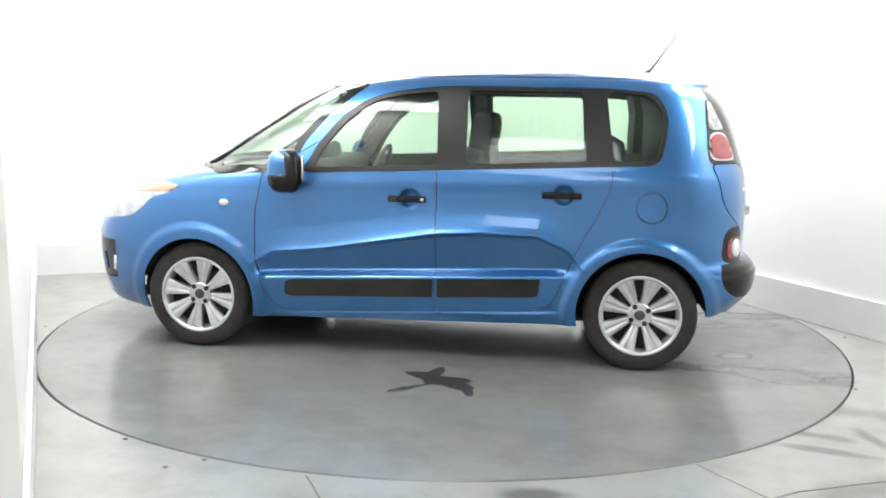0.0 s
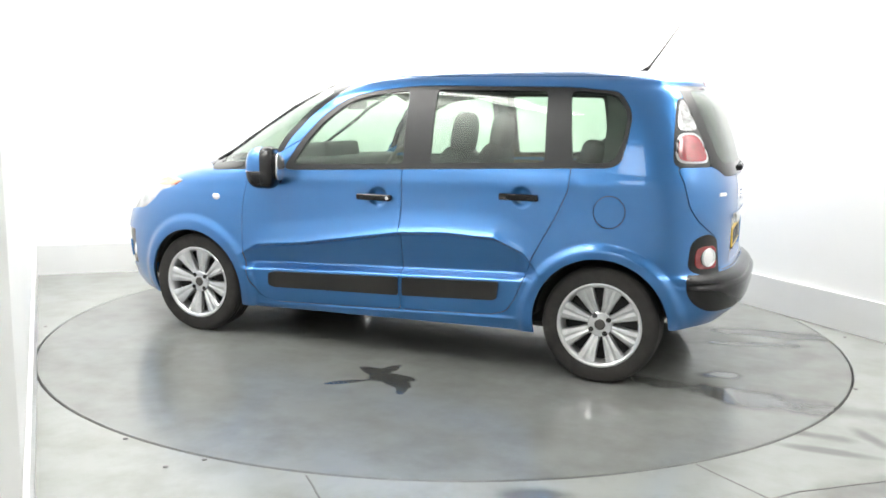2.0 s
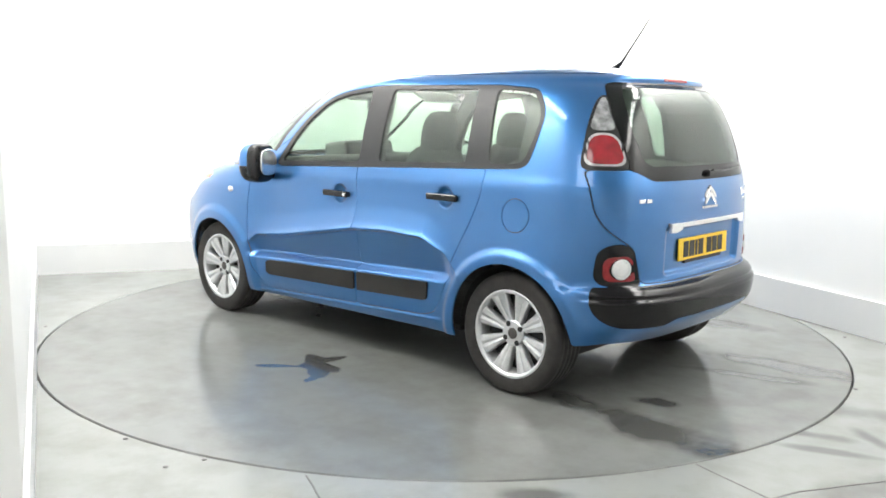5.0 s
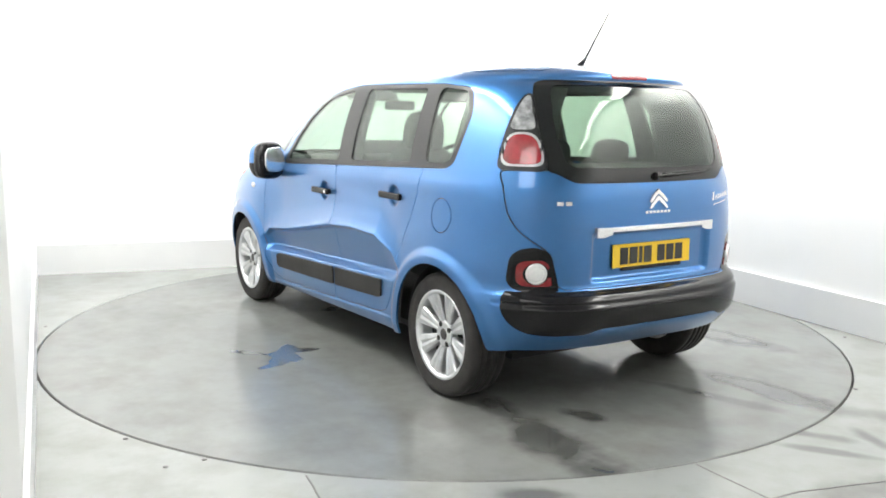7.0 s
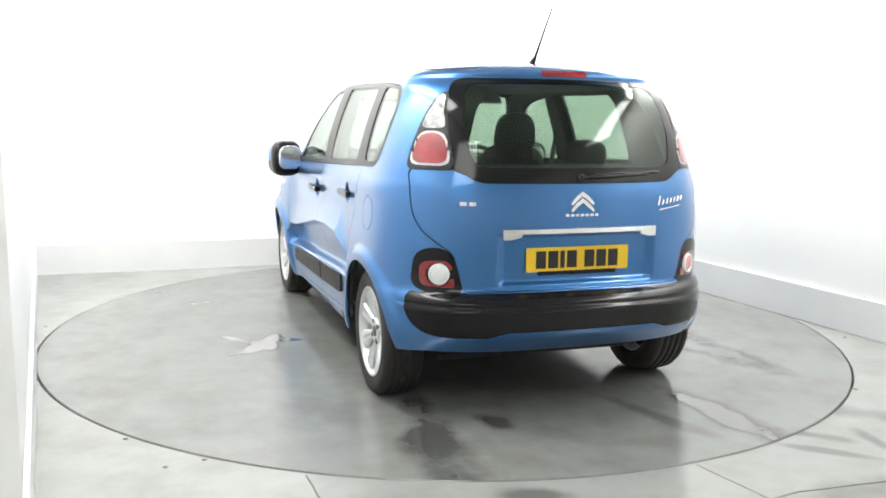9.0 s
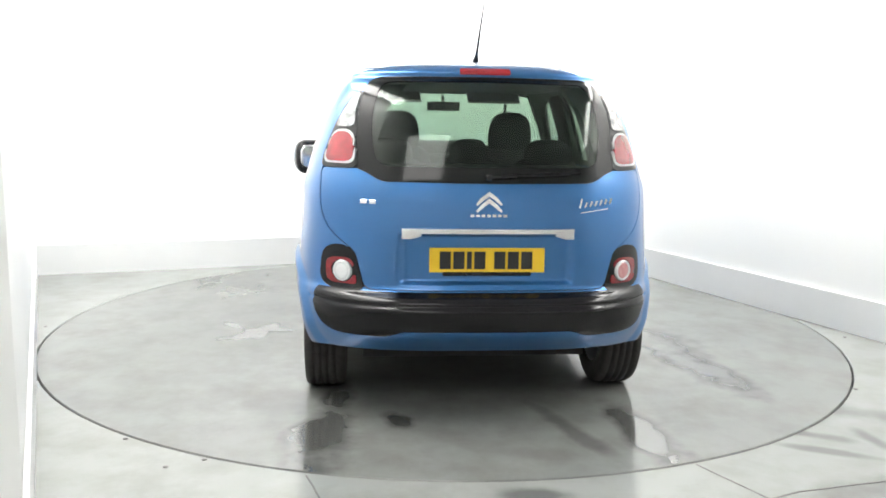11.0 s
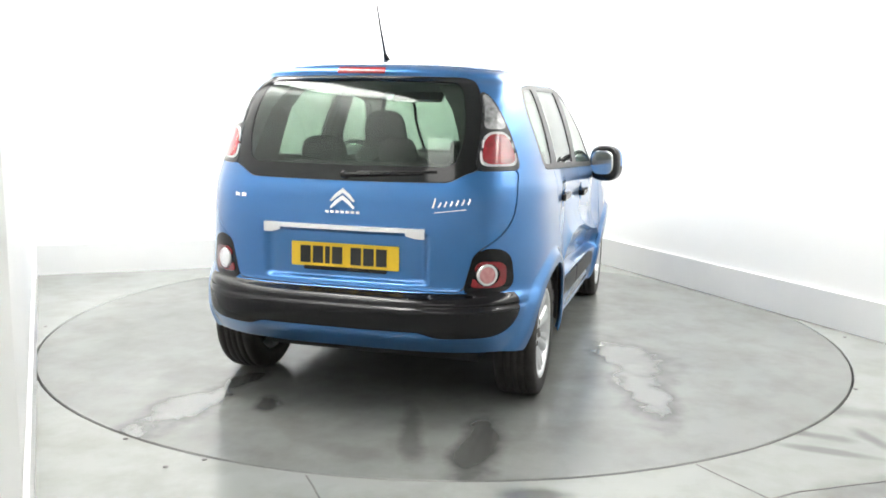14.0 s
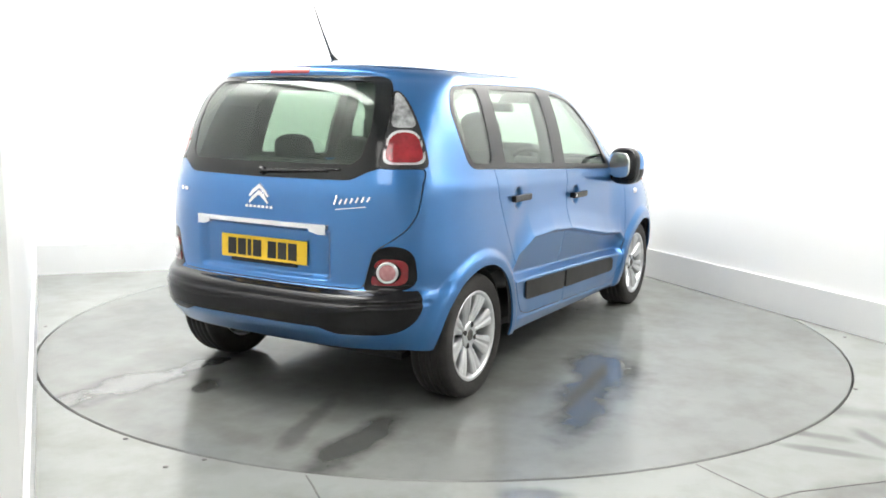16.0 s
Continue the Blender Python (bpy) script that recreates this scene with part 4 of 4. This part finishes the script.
part("aerial_rod", tube([(-1.315, 0, 1.660), (-1.395, -0.004, 1.775), (-1.475, -0.01, 1.895)], 0.0052, 8, None, [1.35, 0.9, 0.6]), BLACK, car, "thin leaning black aerial")

def egg(a, b, c, m, n=2.5, cut_x=None, z_max=None, seg=28, rows=16, taper=0.0):
    """A rounded block with half sizes a, b, c; n sets how square it is; cut_x flattens its back, z_max keeps the part below."""
    bm = bmesh.new()
    pw = lambda q: math.copysign(abs(q) ** (2.0 / n), q)
    rings = []
    top = 0.5 if z_max is None else math.asin(max(-1, -(abs(z_max) ** (n / 2.0)))) / math.pi
    for i in range(rows + 1):
        la = math.pi * (-0.499 + (top + 0.499) * i / rows)
        if z_max is None:
            la = math.pi * (-0.499 + 0.998 * i / rows)
        ring = []
        for j in range(seg):
            lo = 2 * math.pi * j / seg
            x, y, z = a * pw(math.cos(la)) * pw(math.cos(lo)), b * pw(math.cos(la)) * pw(math.sin(lo)), c * pw(math.sin(la))
            y *= 1.0 - taper * z / c
            if cut_x is not None:
                x = max(x, cut_x)
            ring.append(bm.verts.new(m @ Vector((x, y, z))))
        rings.append(ring)
    for p, q in zip(rings, rings[1:]):
        for j in range(seg):
            bm.faces.new((p[j], p[(j + 1) % seg], q[(j + 1) % seg], q[j]))
    bm.faces.new(rings[0])
    bm.faces.new(rings[-1])
    return bm


# door handles, side repeaters, mirrors
for s in (1, -1):
    for hx, hz, lock in ((0.026, 0.912, True), (-0.822, 0.957, False)):
        yy = side_y(hx, hz + 0.09)
        hb = box(0.215, 0.024, 0.036, pose(hx, s * (yy + 0.020), hz, s * -4), 0.010, 3)
        for dx in (0.088, -0.088):
            box(0.034, 0.030, 0.030, pose(hx + dx, s * (yy + 0.003), hz), 0.006, 1, hb)
        h = part("door_handle", hb, BLACK, car, "black bar door handle", smooth=False)
        if lock:
            part("lock_cylinder", lathe([(0.010, 0), (0.010, 0.006), (0.004, 0.007)], 14, pose(hx - 0.088, s * (yy + 0.030), hz, 0, 0, 0 if s > 0 else 180)), CHROME, h, "small chrome key lock")
    by = side_y(1.085, 0.862)
    rb = lathe([(0.026, -0.004), (0.026, 0.004), (0.018, 0.010), (0.004, 0.012)], 20, Matrix.Diagonal((1, s, 1, 1)) @ pose(1.085, by, 0.862) @ Matrix.Diagonal((1.0, 1, 0.72, 1)))
    part("side_repeater", rb, WHITELENS, car, "small clear oval side repeater")
    # mirror: blue shell, black lower shell and foot, mirror glass facing back
    mb = egg(0.092, 0.104, 0.120, pose(0.705, s * 0.940, 1.056, 0, 0, s * 16), 2.7, cut_x=-0.060)
    mirror = part("door_mirror", mb, BLUE, car, "blue door mirror shell", smooth=True)
    lb = egg(0.0925, 0.1045, 0.1205, pose(0.705, s * 0.940, 1.054, 0, 0, s * 16), 2.7, cut_x=-0.058, z_max=-0.12)
    tube([(0.665, s * 0.80, 0.990), (0.675, s * 0.87, 1.000), (0.690, s * 0.93, 1.010)], 0.036, 12, lb, [1.3, 1.0, 1.0])
    part("mirror_foot", lb, BLACK, mirror, "black lower mirror shell and foot", smooth=True)
    part("mirror_rim", egg(0.060, 0.1065, 0.1225, pose(0.672, s * 0.930, 1.056, 0, 0, s * 16), 3.0), BLACK, mirror, "black rear skirt of the mirror", smooth=True)
    part("mirror_glass", egg(0.009, 0.080, 0.080, pose(0.606, s * 0.914, 1.064, 0, 0, s * 16), 3.2), CHROME, mirror, "silvered mirror glass", smooth=True)
    # front pillar between windscreen and quarter light
    pts = []
    for zz in np.linspace(1.06, 1.545, 8):
        j = int(np.searchsorted(Z_LEVELS, zz))
        row = GRID[j, NR + NS:]
        q = row[int(np.argmin(np.abs(row[:, 1] - 0.68 * row[0, 1])))]
        pts.append((q[0] - 0.004, s * (q[1] - 0.003), zz))
    part("screen_pillar", tube(pts, 0.012, 8, None, [1.2, 1, 1, 1, 1, 1, 0.9, 0.6]), BLACK, car, "thin black windscreen pillar", smooth=True)
    cw = [(1.16, s * 0.70, 1.060), (1.22, s * 0.55, 1.076), (1.30, s * 0.30, 1.092)]
    part("front_wiper", tube(cw, 0.008, 8), BLACK, car, "black windscreen wiper")


# ---- cabin: all that shows through the glass ----
def pillow(sx, sy, sz, m, bevel, seg=5, taper=0.0, bm=None):
    b2 = box(sx, sy, sz, None, bevel, seg)
    for v in b2.verts:
        k = 1.0 - taper * max(v.co.z / (sz / 2), -1) * 0.5
        v.co.y *= k
    b2.transform(m)
    if bm is None:
        return b2
    tmp = bpy.data.meshes.new("tmp")
    b2.to_mesh(tmp)
    bm.from_mesh(tmp)
    bpy.data.meshes.remove(tmp)
    b2.free()
    return bm


def front_seat(y):
    cushion = part("seat_cushion", pillow(0.50, 0.50, 0.17, pose(0.05, y, 0.52, 0, -6), 0.06), FABRIC, car, "dark grey cloth front seat", smooth=True)
    part("seat_backrest", egg(0.085, 0.245, 0.33, pose(-0.235, y, 0.870, 0, -12), 4.0, taper=0.12), FABRIC, cushion, "dark grey cloth backrest", smooth=True)
    part("headrest", egg(0.058, 0.132, 0.128, pose(-0.318, y, 1.268, 0, -8), 3.0, taper=0.10), FABRIC, cushion, "rounded dark grey headrest", smooth=True)
    for dy in (0.06, -0.06):
        part("headrest_post", tube([(-0.30, y + dy, 1.12), (-0.312, y + dy, 1.20)], 0.007, 8), CHROME, cushion)


front_seat(0.345)
front_seat(-0.348)
for y in (0.42, 0.0, -0.42):
    w = 0.40
    cushion = part("seat_cushion", pillow(0.46, w, 0.16, pose(-0.72, y, 0.56, 0, -5), 0.05), FABRIC, car, "dark grey cloth rear seat", smooth=True)
    part("seat_backrest", egg(0.085, w / 2, 0.305, pose(-1.02, y, 0.85, 0, -14), 5.0), FABRIC, cushion, "dark grey cloth backrest", smooth=True)
    part("headrest", egg(0.055, 0.125 if y else 0.10, 0.075, pose(-1.105, y, 1.180, 0, -10), 3.0, taper=0.08), FABRIC, cushion, "low dark grey headrest", smooth=True)
part("parcel_shelf", box(0.48, 1.14, 0.02, pose(-1.44, 0, 1.120), 0.008, 1), TRIM, car, "dark parcel shelf")
for s in (1, -1):
    rows = []
    for k in range(9):
        z = 1.075 + 0.055 * k
        w = float(WID(min(z, 1.515)))
        top = smooth(1.40, 1.53, z)
        fx, iy = -1.240 + 0.03 * top, w - 0.235 - 0.04 * top
        rows.append([(fx, s * (w - 0.05), z), (fx - 0.035, s * (iy + 0.03), z), (fx - 0.09, s * iy, z), (rear_x(iy - 0.06, min(z, 1.54)) + 0.05, s * (iy - 0.06), z), (rear_x(iy, min(z, 1.54)) + 0.045, s * (iy + 0.035), z), (-1.50, s * (w - 0.085), z)])
    vv = [p for row in rows for p in row]
    ff = [(6 * k + j, 6 * k + (j + 1) % 6, 6 * k + 6 + (j + 1) % 6, 6 * k + 6 + j) for k in range(8) for j in range(6)]
    ff += [tuple(range(6)), tuple(range(48, 54))]
    mesh_ob("tail_pillar_trim", vv, ff, TRIM, car, "wide dark grey trim inside the rear pillar", smooth=False)
db = box(0.62, 1.44, 0.16, pose(0.93, 0, 0.995, 0, 4), 0.06, 4)
box(0.30, 1.36, 0.30, pose(0.84, 0, 0.80), 0.05, 3, db)
box(0.24, 0.46, 0.13, pose(0.82, -0.02, 1.11, 0, 6), 0.04, 3, db)
part("dashboard", db, TRIM, car, "dark grey dashboard with a raised binnacle", smooth=True)
sw = bmesh.new()
bm_pts = [(0.0, 0.185 * math.cos(a), 0.185 * math.sin(a)) for a in np.linspace(0, 2 * math.pi, 33)]
M = pose(0.47, -0.36, 0.985, 0, -24)
tube([tuple(M @ Vector(p)) for p in bm_pts], 0.015, 8, sw)
for a in (0.0, math.pi, -math.pi / 2):
    tube([tuple(M @ Vector((0.015, 0.02 * math.cos(a), 0.02 * math.sin(a)))), tuple(M @ Vector((0, 0.18 * math.cos(a), 0.18 * math.sin(a))))], 0.018, 8, sw)
wheel_hub = M @ pose(0.012, 0, 0)
box(0.05, 0.13, 0.11, wheel_hub, 0.02, 3, sw)
part("steering_wheel", sw, TRIM, car, "dark three-spoke steering wheel", smooth=True)
im = box(0.03, 0.235, 0.066, pose(0.600, -0.02, 1.430, 0, -8), 0.014, 3)
tube([(0.615, -0.02, 1.44), (0.645, -0.02, 1.475), (0.66, -0.02, 1.505)], 0.012, 8, im)
part("interior_mirror", im, TRIM, car, "black interior mirror hung from the windscreen", smooth=True)
for s in (1, -1):
    part("sun_visor", box(0.02, 0.36, 0.13, pose(0.36, s * 0.34, 1.490, 0, 62), 0.008, 2), HEADLINE, car, "grey sun visor")
    part("pillar_trim", tube([(-0.205, s * 0.765, 1.02), (-0.205, s * 0.710, 1.28), (-0.205, s * 0.640, 1.50)], 0.040, 10), TRIM, car, "dark centre pillar trim", smooth=True)
    part("seat_belt", tube([(-0.16, s * 0.72, 1.30), (-0.20, s * 0.66, 1.05), (-0.18, s * 0.60, 0.75)], 0.016, 4), INK, car, "black seat belt")
for s in (1, -1):
    fx = 1.885
    ring = part("fog_lamp_ring", lathe([(0.062, -0.05), (0.062, 0.0), (0.052, 0.012), (0.044, 0.004)], 28, pose(fx - 0.02, s * 0.695, 0.455, 0, 0, -90 + s * 28)), CHROME, car, "chrome ring of a front fog lamp")
    part("fog_lens", lathe([(0.044, -0.03), (0.044, 0.002), (0.02, 0.008)], 24, pose(fx - 0.02, s * 0.695, 0.455, 0, 0, -90 + s * 28)), WHITELENS, ring, "clear fog lens")


# ---- what moves: the turntable turns and carries the car ----
def motions():
    rows_t, rows_c = [], []
    for i in range(17):
        h = heading(float(i))
        turn = pose(0, 0, 0, 0, 0, h)
        rows_t.append((float(i), turn))
        rows_c.append((float(i), turn @ pose(OFF[0], OFF[1], 0.0)))
    walk(turntable, rows_t)
    walk(car, rows_c)


motions()
